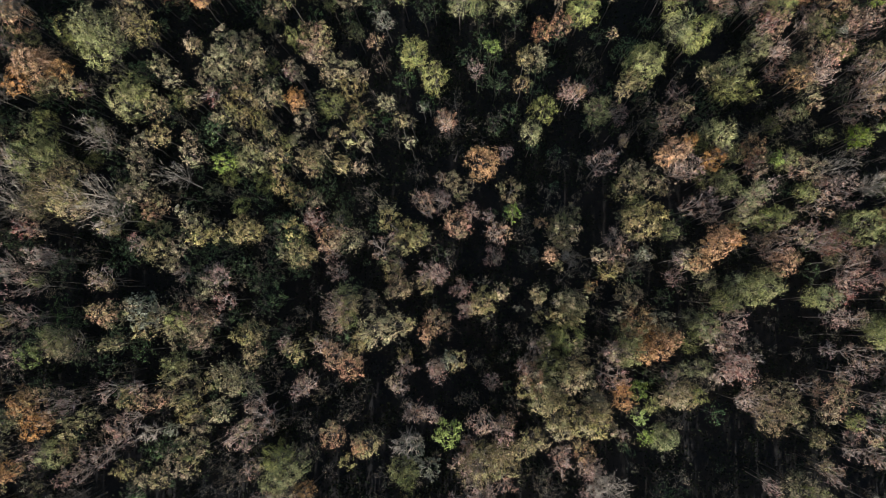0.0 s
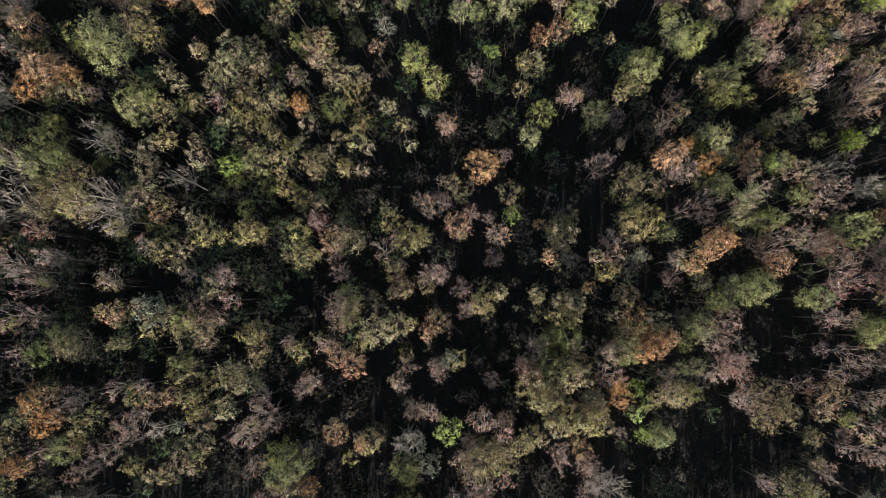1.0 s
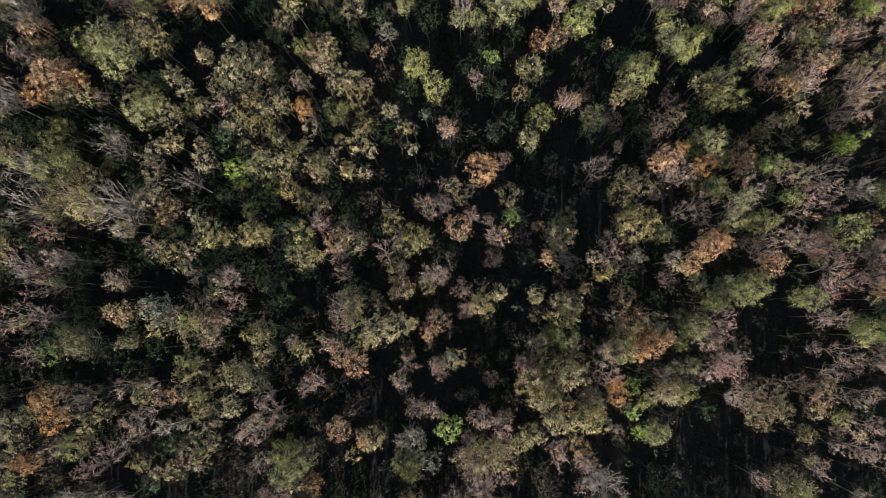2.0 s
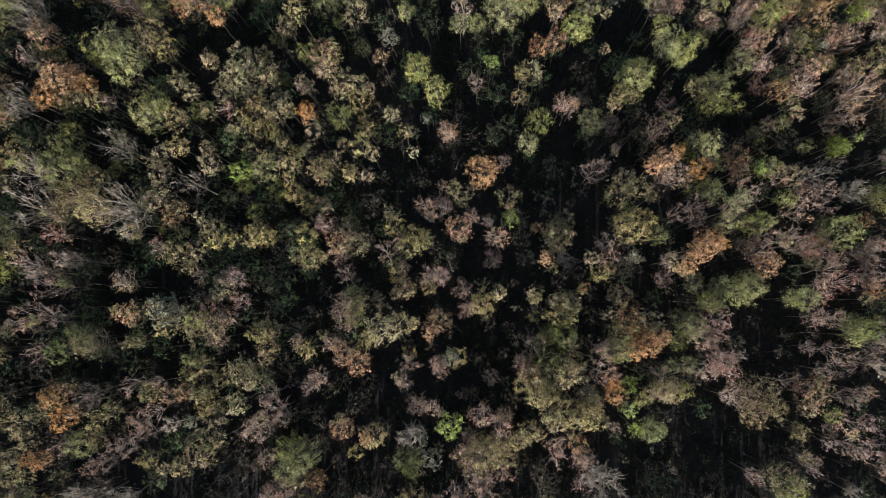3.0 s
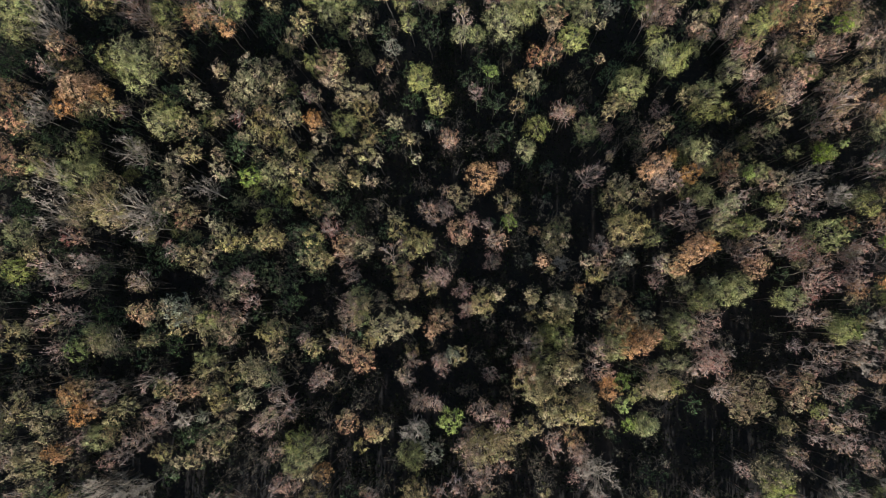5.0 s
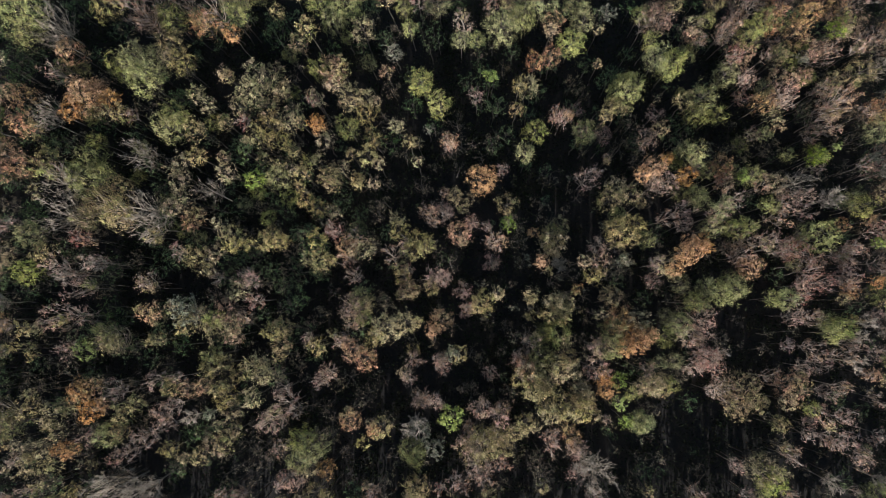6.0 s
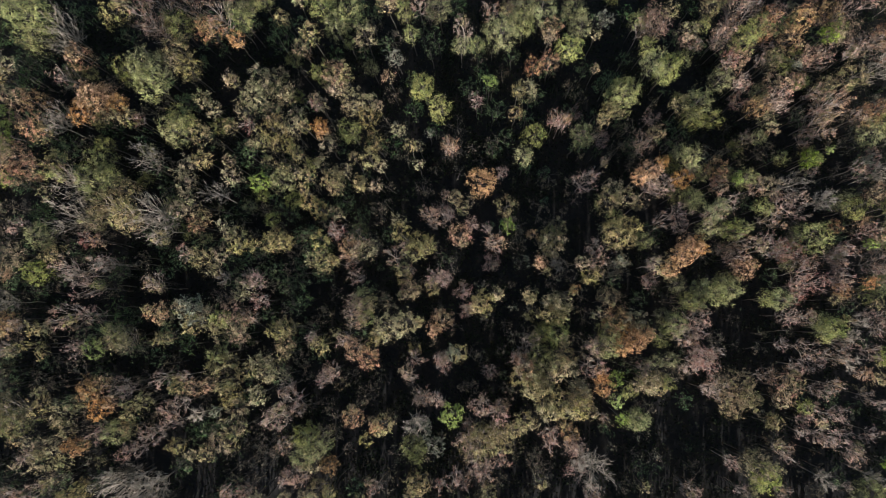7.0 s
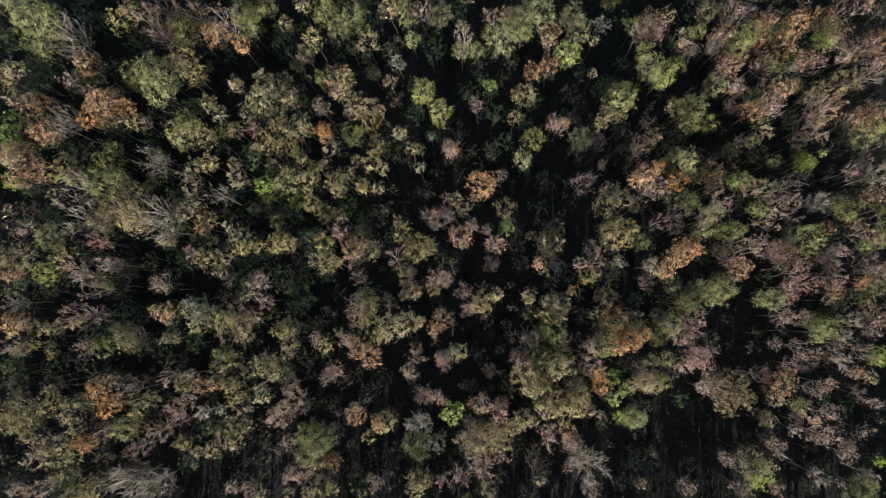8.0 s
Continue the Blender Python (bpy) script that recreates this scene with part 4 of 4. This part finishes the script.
plant("russet", [
    (47.0, 41.0, 1.80, 12.5), (-52.4, 33.4, 1.79, 10.7), (-60.0, 26.8, 1.38, 10.8), (-58.1, 26.5, 1.72, 10.6), (-60.1, 24.9, 1.24, 9.7), (-11.7, 31.5, 0.97, 9.5),
    (25.5, 41.8, 1.79, 11.0), (26.5, 39.3, 1.10, 11.2), (30.2, 38.2, 1.10, 11.1), (42.3, 42.0, 1.38, 11.5), (41.9, 39.2, 1.24, 10.9), (44.9, 31.8, 1.52, 12.6),
    (51.9, 43.6, 1.79, 10.8), (49.1, 44.1, 1.24, 10.1), (60.1, 40.1, 1.79, 11.5), (57.0, 27.9, 2.07, 11.6), (59.8, 29.0, 1.24, 10.1), (-57.0, 22.7, 1.52, 11.7),
    (-59.9, 20.2, 1.93, 11.1), (-60.9, 19.5, 1.52, 10.8), (-58.0, 18.0, 1.79, 10.9), (-59.4, 17.0, 1.52, 11.7), (-48.3, 8.4, 0.97, 10.0), (-36.7, 10.7, 1.24, 9.9),
])
plant("russet", [
    (-3.2, 22.1, 1.24, 10.5), (34.1, 19.5, 1.52, 11.1), (34.0, 16.5, 1.38, 11.8), (42.6, 25.4, 1.03, 9.3), (57.3, 16.5, 1.65, 11.3), (50.6, 11.2, 1.10, 10.0),
    (57.2, 10.3, 1.24, 10.9), (-40.4, -0.9, 1.38, 11.5), (-59.1, -2.6, 1.79, 11.1), (-59.4, -1.6, 1.24, 10.8), (-30.5, -3.5, 1.24, 10.1), (-15.4, -5.3, 1.52, 11.2),
    (-13.7, -6.7, 1.52, 12.2), (-16.3, -4.6, 0.97, 9.6), (16.4, -8.4, 0.83, 12.1), (38.8, 5.9, 0.83, 9.4), (29.4, -4.5, 0.83, 9.0), (-47.2, -9.9, 1.38, 11.4),
    (-46.1, -9.4, 0.97, 10.6), (-49.2, -8.9, 0.69, 8.6), (-35.2, -9.8, 1.24, 11.9), (-34.0, -9.8, 1.10, 10.6), (-43.8, -18.3, 0.97, 10.0), (-55.7, -22.9, 0.69, 9.9),
])
plant("russet", [
    (3.2, -13.0, 1.10, 10.1), (6.9, -9.5, 0.83, 11.7), (12.1, -16.5, 1.24, 10.7), (-36.1, 37.3, 1.91, 11.0), (-19.4, 31.5, 1.93, 11.0), (10.8, 39.0, 1.57, 10.8),
    (8.4, 33.4, 1.42, 10.7), (10.7, 34.3, 1.42, 10.7), (-30.8, -0.9, 1.81, 11.0), (-2.3, 9.9, 1.76, 10.9), (-16.7, 7.8, 1.60, 10.8), (-8.8, 2.2, 1.33, 10.7),
    (-4.8, -2.1, 1.59, 10.8), (37.7, 36.0, 1.61, 10.8), (42.8, 41.0, 1.62, 10.8), (48.7, 36.8, 1.62, 10.8), (42.9, 32.3, 1.46, 10.7), (40.5, 28.6, 1.74, 10.8),
    (-15.6, -14.0, 1.42, 10.8), (42.1, -11.2, 2.20, 11.2), (18.8, -1.4, 2.05, 12.0), (46.6, 39.0, 1.92, 10.9), (53.7, 40.5, 2.09, 11.0), (6.3, -7.6, 1.43, 12.8),
])
plant("brown", [
    (-48.1, 37.4, 0.83, 6.4), (-46.1, 39.0, 1.52, 6.4), (-44.4, 26.7, 1.52, 7.1), (-49.2, 32.1, 0.97, 6.1), (-32.2, 38.1, 1.03, 6.2), (-14.8, 41.0, 1.24, 4.9),
    (-11.5, 30.1, 1.24, 6.5), (6.3, 44.2, 1.03, 7.4), (0.4, 36.1, 0.97, 6.2), (2.5, 37.7, 0.83, 5.6), (4.2, 34.1, 1.10, 4.9), (13.9, 31.9, 1.38, 5.9),
    (15.2, 30.6, 1.10, 5.8), (25.9, 29.5, 0.83, 7.3), (43.3, 35.4, 1.10, 7.1), (59.3, 42.7, 1.72, 6.3), (53.2, 38.1, 1.38, 6.7), (58.2, 33.7, 1.24, 6.7),
    (52.0, 33.1, 1.10, 6.4), (64.5, 46.7, 1.52, 5.8), (46.6, 39.8, 1.10, 5.3), (-58.9, 16.8, 1.38, 6.7), (-52.4, 22.4, 0.97, 6.7), (-60.1, 13.3, 1.38, 6.7),
])
plant("brown", [
    (-62.7, 11.3, 1.24, 7.0), (-62.2, 9.4, 1.38, 6.5), (-54.0, 9.5, 1.38, 6.6), (-45.1, 20.9, 1.38, 5.6), (-41.8, 15.3, 1.24, 5.3), (-35.4, 13.3, 1.10, 5.7),
    (-63.0, 13.3, 1.10, 6.0), (-64.0, 8.0, 1.24, 5.2), (-11.8, 16.7, 0.97, 6.5), (-7.0, 16.1, 0.97, 5.6), (-29.7, 13.8, 1.38, 5.6), (-32.3, 12.1, 0.97, 5.4),
    (-27.3, 10.6, 1.24, 5.3), (-22.9, 10.2, 1.03, 5.5), (-14.0, 9.0, 1.24, 6.7), (-12.1, 14.2, 1.03, 6.5), (-35.2, 22.5, 1.03, 6.1), (-4.6, 24.5, 1.03, 5.7),
    (-0.5, 15.3, 1.03, 6.1), (5.1, 11.9, 0.97, 6.9), (6.0, 9.2, 1.38, 5.7), (21.0, 26.0, 1.24, 5.9), (21.2, 23.2, 1.03, 6.5), (22.8, 21.4, 0.83, 6.7),
])
plant("brown", [
    (9.8, 16.8, 1.03, 5.7), (9.4, 14.2, 1.03, 5.6), (8.9, 12.5, 0.69, 5.7), (12.9, 13.3, 0.83, 6.5), (28.7, 23.6, 1.38, 7.3), (37.8, 23.6, 1.24, 6.0),
    (50.7, 18.3, 1.03, 5.1), (41.7, 22.4, 1.24, 6.1), (42.9, 23.2, 1.38, 6.7), (54.8, 24.2, 1.52, 6.9), (56.5, 26.3, 1.10, 7.0), (53.4, 19.7, 1.38, 7.1),
    (58.8, 15.6, 1.10, 6.2), (45.7, 11.6, 1.10, 6.4), (55.4, 11.3, 1.10, 5.4), (45.8, 9.8, 0.97, 6.7), (-51.7, 6.8, 1.38, 5.9), (-62.3, 1.8, 1.24, 5.8),
    (-58.9, 2.2, 1.24, 5.5), (-56.2, 2.9, 1.10, 5.7), (-48.2, 2.2, 1.24, 6.1), (-43.8, 6.7, 0.97, 7.1), (-55.4, -4.3, 0.83, 6.0), (-54.0, -7.3, 1.38, 6.0),
])
plant("brown", [
    (-43.4, -5.1, 1.24, 6.9), (-40.0, -7.4, 1.24, 5.9), (-61.0, -8.0, 1.24, 6.6), (-59.3, -0.1, 0.97, 6.1), (-29.3, 6.9, 1.10, 5.9), (-23.7, -2.9, 0.97, 5.5),
    (-30.1, -4.8, 0.69, 5.1), (-13.0, 1.0, 1.52, 5.3), (-20.4, -0.9, 1.38, 6.8), (-23.1, -7.4, 0.97, 7.1), (-5.7, -4.5, 0.83, 6.3), (-11.3, -0.2, 0.97, 5.9),
    (2.2, 5.7, 0.69, 8.0), (1.0, 3.0, 0.97, 7.2), (1.4, -1.7, 1.10, 7.0), (5.1, 2.7, 0.69, 5.9), (4.8, -0.1, 0.69, 10.3), (7.6, -0.5, 1.03, 10.0),
    (13.6, 0.2, 0.83, 8.3), (11.4, 6.2, 1.10, 7.9), (6.6, 6.2, 1.24, 8.1), (20.9, 4.7, 0.97, 6.9), (20.4, 1.1, 1.24, 5.0), (17.3, 0.6, 0.69, 7.6),
])
plant("brown", [
    (20.0, -3.4, 1.24, 6.4), (8.3, -2.8, 0.97, 10.4), (11.7, -6.1, 1.38, 7.2), (14.5, -6.5, 0.97, 6.9), (-3.8, -6.8, 0.97, 6.0), (0.6, -6.8, 1.10, 6.4),
    (21.5, -7.8, 1.10, 6.1), (3.0, -5.8, 0.83, 4.7), (28.9, 2.7, 1.10, 5.2), (27.3, 0.7, 1.24, 7.4), (60.6, 0.3, 0.97, 5.5), (36.8, -1.8, 0.83, 5.9),
    (41.3, -3.9, 0.97, 5.3), (40.0, -6.2, 0.97, 6.9), (37.3, -5.5, 0.69, 5.3), (44.0, -3.8, 0.83, 6.7), (42.2, -8.8, 0.97, 5.4), (-60.5, -10.2, 1.52, 6.7),
    (-57.4, -9.1, 1.03, 5.8), (-54.0, -9.8, 1.24, 6.8), (-44.1, -10.0, 1.24, 6.3), (-55.4, -12.2, 1.03, 5.2), (-42.0, -14.0, 1.38, 6.6), (-35.1, -13.5, 0.83, 5.2),
])
plant("brown", [
    (-57.3, -16.4, 1.24, 6.5), (-40.8, -16.3, 1.03, 6.2), (-45.5, -20.5, 1.38, 6.7), (-53.2, -22.1, 1.24, 5.4), (-37.8, -20.0, 1.24, 6.2), (-44.2, -21.5, 1.24, 5.6),
    (-54.9, -23.0, 0.97, 5.8), (-42.4, -12.0, 1.10, 5.0), (-30.2, -20.3, 1.03, 6.8), (-18.1, -10.2, 1.10, 5.8), (-11.8, -14.8, 1.10, 6.3), (-19.1, -17.0, 1.24, 5.8),
    (-20.5, -16.5, 1.24, 6.6), (-26.0, -18.7, 0.69, 6.0), (-29.0, -23.1, 0.97, 5.8), (-31.1, -22.6, 0.83, 6.0), (-4.9, -17.4, 0.69, 6.5), (-8.1, -11.6, 0.97, 4.8),
    (-12.0, -23.2, 1.24, 7.0), (-6.5, -22.9, 0.97, 5.4), (-11.1, -22.1, 0.69, 5.0), (4.4, -11.3, 1.24, 8.3), (-1.8, -10.7, 0.97, 5.9), (5.2, -19.1, 1.24, 7.0),
])
plant("brown", [
    (8.0, -19.0, 0.83, 5.3), (17.8, -15.8, 1.10, 5.2), (23.1, -13.8, 1.24, 5.6), (9.1, -22.4, 1.52, 6.5), (6.8, -25.6, 1.10, 5.0), (-3.4, -24.3, 0.83, 5.9),
    (15.3, -24.8, 0.69, 4.2), (20.8, -23.9, 1.10, 7.0), (21.5, -20.2, 0.83, 6.2), (21.7, -22.5, 0.83, 4.9), (18.7, -18.7, 0.69, 6.1), (3.6, -22.7, 0.97, 7.3),
    (39.5, -15.5, 0.97, 5.9), (40.5, -18.8, 0.83, 5.0), (45.5, -18.1, 0.74, 5.1), (54.9, -11.4, 0.99, 4.7), (58.6, -16.1, 0.62, 6.2), (34.3, -20.4, 0.69, 6.5),
    (42.1, -25.3, 0.83, 6.1), (47.3, -25.5, 1.24, 5.9), (45.2, -22.0, 0.87, 5.4), (47.8, -22.5, 0.74, 5.0), (47.6, -20.4, 0.62, 5.6), (29.7, -24.5, 1.10, 5.5),
])
plant("brown", [
    (30.1, -22.4, 1.10, 4.5), (33.6, -25.2, 0.55, 5.6), (50.3, 31.0, 1.24, 6.0), (50.5, 33.9, 1.10, 6.7), (47.2, 29.3, 0.97, 8.1), (15.2, 22.1, 0.62, 6.0),
    (-5.8, 19.6, 0.83, 6.7),
])
plant("orange", [
    (-50.3, 28.1, 1.38, 11.7), (-48.9, 27.5, 1.72, 10.4), (-46.8, 26.9, 1.24, 10.7), (-51.2, 25.4, 1.52, 10.5), (-32.0, 35.6, 1.10, 10.9), (-20.6, 23.9, 1.03, 10.5),
    (12.8, 26.3, 0.83, 9.6), (0.5, 16.6, 2.05, 12.1), (7.2, 9.7, 0.69, 10.3), (24.2, 19.0, 1.65, 12.1), (22.6, 17.8, 1.10, 11.9), (26.6, 20.4, 0.97, 9.4),
    (33.7, 18.8, 0.83, 10.5), (28.5, 17.3, 1.38, 11.0), (54.8, 12.0, 0.97, 9.9), (30.2, 8.9, 1.24, 10.9), (-59.4, 4.2, 1.38, 11.2), (-5.8, -3.1, 0.97, 10.3),
    (12.9, 2.1, 0.69, 11.6), (8.6, 5.9, 0.97, 12.8), (21.0, -4.7, 1.65, 13.1), (19.5, -5.2, 1.24, 12.4), (22.4, -3.6, 1.10, 12.0), (29.0, 7.6, 1.79, 12.0),
])
plant("orange", [
    (27.9, 6.5, 1.52, 11.4), (31.0, 8.1, 0.97, 10.5), (26.4, 5.3, 1.24, 10.8), (51.2, 1.9, 1.24, 9.7), (55.1, 3.5, 0.97, 9.6), (-48.1, -10.4, 1.24, 11.2),
    (-45.0, -12.0, 0.97, 10.9), (-49.0, -17.0, 1.24, 10.6), (-50.0, -17.1, 0.83, 11.0), (-12.8, -15.6, 0.97, 9.9), (-18.5, -20.1, 1.24, 9.9), (17.1, -10.5, 1.38, 10.2),
    (16.1, -9.2, 0.97, 11.5), (53.6, -9.2, 0.97, 9.7), (-50.1, 27.0, 2.38, 11.3), (37.0, 5.0, 1.67, 10.8), (-46.2, -12.7, 1.49, 10.8), (20.8, -3.3, 1.76, 10.9),
    (-20.7, 23.8, 1.13, 11.6),
])
plant("green", [
    (-61.9, 24.7, 1.52, 9.6), (-62.1, 22.7, 1.52, 9.6), (-61.5, 16.6, 1.24, 9.6), (50.7, 22.5, 0.69, 10.0), (55.6, 8.9, 0.97, 10.3), (-47.2, -5.3, 1.24, 11.6),
    (-2.7, -13.8, 1.52, 12.4), (18.6, -9.7, 1.10, 10.4), (18.6, -12.0, 0.97, 10.4), (19.3, -14.6, 0.97, 9.0), (56.0, -21.2, 0.97, 9.6), (1.9, 30.9, 1.05, 10.5),
    (-28.1, 16.1, 1.32, 10.7), (4.6, 10.6, 0.95, 10.4), (51.6, 40.0, 1.33, 10.6), (47.0, 20.8, 1.29, 10.6), (36.5, 18.0, 0.99, 10.4),
])
plant("pale", [
    (-11.0, 35.1, 1.24, 8.0), (18.9, 41.5, 1.24, 8.0), (47.5, 36.0, 0.97, 8.4), (-6.5, 24.2, 0.69, 8.0), (57.6, 20.8, 0.97, 8.0), (-7.5, -16.1, 1.65, 8.0),
    (-5.6, -18.7, 1.38, 8.0), (13.6, -10.8, 0.97, 10.3), (-36.5, -0.5, 2.06, 11.2), (19.7, 5.9, 0.96, 11.3), (-32.5, -12.9, 0.76, 10.4), (-3.0, -6.3, 1.05, 11.3),
])
plant("rose", [
    (-19.5, 29.8, 0.69, 9.7), (36.5, 35.5, 1.24, 11.1), (61.0, 36.6, 1.38, 10.0), (-30.2, 23.9, 0.97, 10.3), (-18.4, 9.7, 1.24, 10.4), (55.5, 10.3, 1.24, 11.0),
    (-28.0, 1.0, 1.24, 10.6), (46.3, 3.0, 1.79, 12.2), (44.8, 1.1, 1.24, 9.4), (-44.4, 24.5, 0.79, 10.4), (-21.3, 27.3, 0.95, 10.4), (-49.8, 8.5, 1.16, 10.6),
    (-18.7, 9.9, 0.80, 10.4), (43.6, 7.9, 1.70, 10.8), (33.8, 17.7, 0.99, 10.4), (30.6, -6.8, 1.78, 10.9),
])
plant("wisp", [
    (-47.8, 13.2, 1.95, 10.9), (-44.8, 11.9, 1.95, 12.3), (-45.2, -3.8, 1.95, 10.4), (-58.0, -13.3, 2.25, 10.9), (0.5, -17.4, 2.70, 11.4), (2.7, -16.6, 1.65, 10.6),
])


# growth that nobody could count, joined
def thicket(name, label, category, growth):
    """One mesh of many trees: kind, x and y of the foot, crown radius and height."""
    verts, faces, slots, mats = [], [], [], []
    start = 0
    for k, (kind, x, y, r, h) in enumerate(growth):
        size = min(range(4), key=lambda s: abs(math.log(SIZES[s] / r)))
        seed = k % 3
        if (kind, size, seed) not in STOCK:
            STOCK[kind, size, seed] = grow(kind, size, seed)
        s = r / SIZES[size]
        m = np.array(pose(x, y, rise(x, y), 0, 0, (x * 57.3 + y * 131.7) % 360) @ Matrix.Diagonal((s, s, h / TALL, 1)))
        for _, me in STOCK[kind, size, seed]:
            co = np.empty(len(me.vertices) * 3)
            me.vertices.foreach_get("co", co)
            verts.append(co.reshape(-1, 3) @ m[:3, :3].T + m[:3, 3])
            if me.materials[0] not in mats:
                mats.append(me.materials[0])
            faces += [tuple(start + v for v in p.vertices) for p in me.polygons]
            slots += [mats.index(me.materials[0])] * len(me.polygons)
            start += len(me.vertices)
    me = bpy.data.meshes.new(name)
    me.from_pydata(np.concatenate(verts).tolist(), [], faces)
    for m in mats:
        me.materials.append(m)
    me.polygons.foreach_set("material_index", slots)
    tagged(new(name, me), label, category, kind="stuff")


def closing_woods():
    """The woods go on past the edges of the stand, unseen, added to shade it."""
    edge = random.Random(7)
    feet = [(x, y) for x in np.arange(-80, 84, 6.0) for y in np.arange(-29, 58, 6.0) if not (-66 < x < 65 and y < 47)]
    # close rows out of view to the south keep sun off the floor
    feet += [(x, y) for x in np.arange(-80, 84, 3.2) for y in np.arange(-45, -29, 3.3)]
    thicket("closing_woods", "mixed autumn woods added unseen round the stand to block low sun", "woods",
            [("woods", x + edge.uniform(-1.7, 1.7), y + edge.uniform(-1.7, 1.7), edge.choice((1.3, 1.9)), edge.uniform(9.4, 12.3)) for x, y in feet])


OPENINGS = [(33, -20, 8), (40, -1, 6), (32, 34, 6), (-39, -15, 4), (-63, -20, 4), (43, 25, 4), (7, 25, 4), (-14, 7, 3), (-40, 8, 3), (8, 14, 4)]


def saplings():
    """Low saplings in the shade, and thin half-lit growth between the crowns, thickest at both ends of the stand."""
    under = random.Random(23)
    low = []
    while len(low) < 130:
        x, y = under.uniform(-62, 62), under.uniform(-26, 44)
        if abs(x) > under.uniform(8, 45) and not any(math.hypot(x - a, y - b) < r for a, b, r in OPENINGS):
            low.append((under.choice(("dark", "brown")), x, y, under.uniform(0.8, 1.5), under.uniform(3.6, 5.6)))
    while len(low) < 280:
        x, y = under.uniform(-62, 62), under.uniform(-25, 45)
        if not any(math.hypot(x - a, y - b) < r for a, b, r in OPENINGS):
            kind = under.choice(("brown", "dark", "mauve") if x > -10 else ("brown", "dark", "dark"))
            low.append((kind, x, y, under.uniform(0.8, 1.5), under.uniform(5.0, 8.0)))
    low += [("dark", under.uniform(-64, -14), under.uniform(2, 46), under.uniform(0.9, 1.7), under.uniform(4.2, 7.4)) for _ in range(95)]
    low += [("dark", under.uniform(-8, 34), under.uniform(21, 44), under.uniform(0.9, 1.6), under.uniform(5.2, 7.4)) for _ in range(40)]
    low += [(under.choice(("brown", "dark")), under.uniform(-45, 45), under.uniform(-24, 40), under.uniform(0.42, 0.8), under.uniform(2.4, 4.2)) for _ in range(50)]
    low += [("brush", under.uniform(-30, 34), under.uniform(-23, 26), under.uniform(0.9, 1.6), under.uniform(3.8, 6.8)) for _ in range(110)]
    low += [(under.choice(("dark", "brown", "brush")), under.uniform(-64, -22), under.uniform(-25, 12), under.uniform(0.9, 1.6), under.uniform(4.6, 8.0)) for _ in range(95)]
    thicket("saplings", "thin green and brown saplings in the shade between the trees", "saplings", low)
    for kind in ("mauve", "brown", "fine"):            # half-grown trees in the dense part of the stand
        plant(kind, [(under.uniform(18, 64), under.uniform(2, 46), under.uniform(0.9, 1.45), under.uniform(6.6, 9.2)) for _ in range(32)])
    plant("fine", [(under.uniform(-64, -14), under.uniform(8, 46), under.uniform(0.9, 1.4), under.uniform(6.2, 7.8)) for _ in range(30)])


closing_woods()
saplings()

# ---- undergrowth and fallen leaves ----
def undergrowth():
    rng = np.random.default_rng(5)
    n = 4300
    px, py = rng.uniform(-70, 70, n), rng.uniform(-36, 54, n)
    keep = [i for i in range(n) if noise.noise((px[i] * 0.11, py[i] * 0.11, 20.0)) > -0.5]
    at, out = [], []
    for i in keep:
        g = rise(px[i], py[i])
        tall = rng.uniform(0.7, 3.8)
        m = int(10 + tall * 12)
        d = rng.normal(0, 1, (m, 3)) * np.array([0.55, 0.55, 0.3]) * (0.6 + 0.4 * tall)
        d[:, 2] = np.abs(d[:, 2]) + rng.uniform(0.1, 0.9, m) * tall
        at.append(d + np.array([px[i], py[i], g]))
        out.append(d * np.array([1, 1, 0.2]))
    at, out = np.concatenate(at), np.concatenate(out)
    tagged(new("undergrowth", leaf_mesh("undergrowth", at, out, 0.32, 0.21, LEAF["shade"], rng, 0.6)), "low green bushes and brambles covering the forest floor, coloured dark for shade", "undergrowth", kind="stuff")


def fallen_leaves():
    rng = np.random.default_rng(9)
    n = 6000
    x, y = rng.uniform(-70, 70, n), rng.uniform(-36, 54, n)
    z = np.array([rise(a, b) for a, b in zip(x, y)]) + rng.uniform(0.02, 0.07, n)
    at = np.stack([x, y, z], 1)
    flat = rng.normal(0, 1, (n, 3)) * np.array([1, 1, 0.08])
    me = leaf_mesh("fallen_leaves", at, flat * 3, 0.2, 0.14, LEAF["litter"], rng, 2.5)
    tagged(new("fallen_leaves", me), "brown and russet leaves fallen on the forest floor, darkened for shade", "fallen leaves", kind="stuff")


undergrowth()
fallen_leaves()
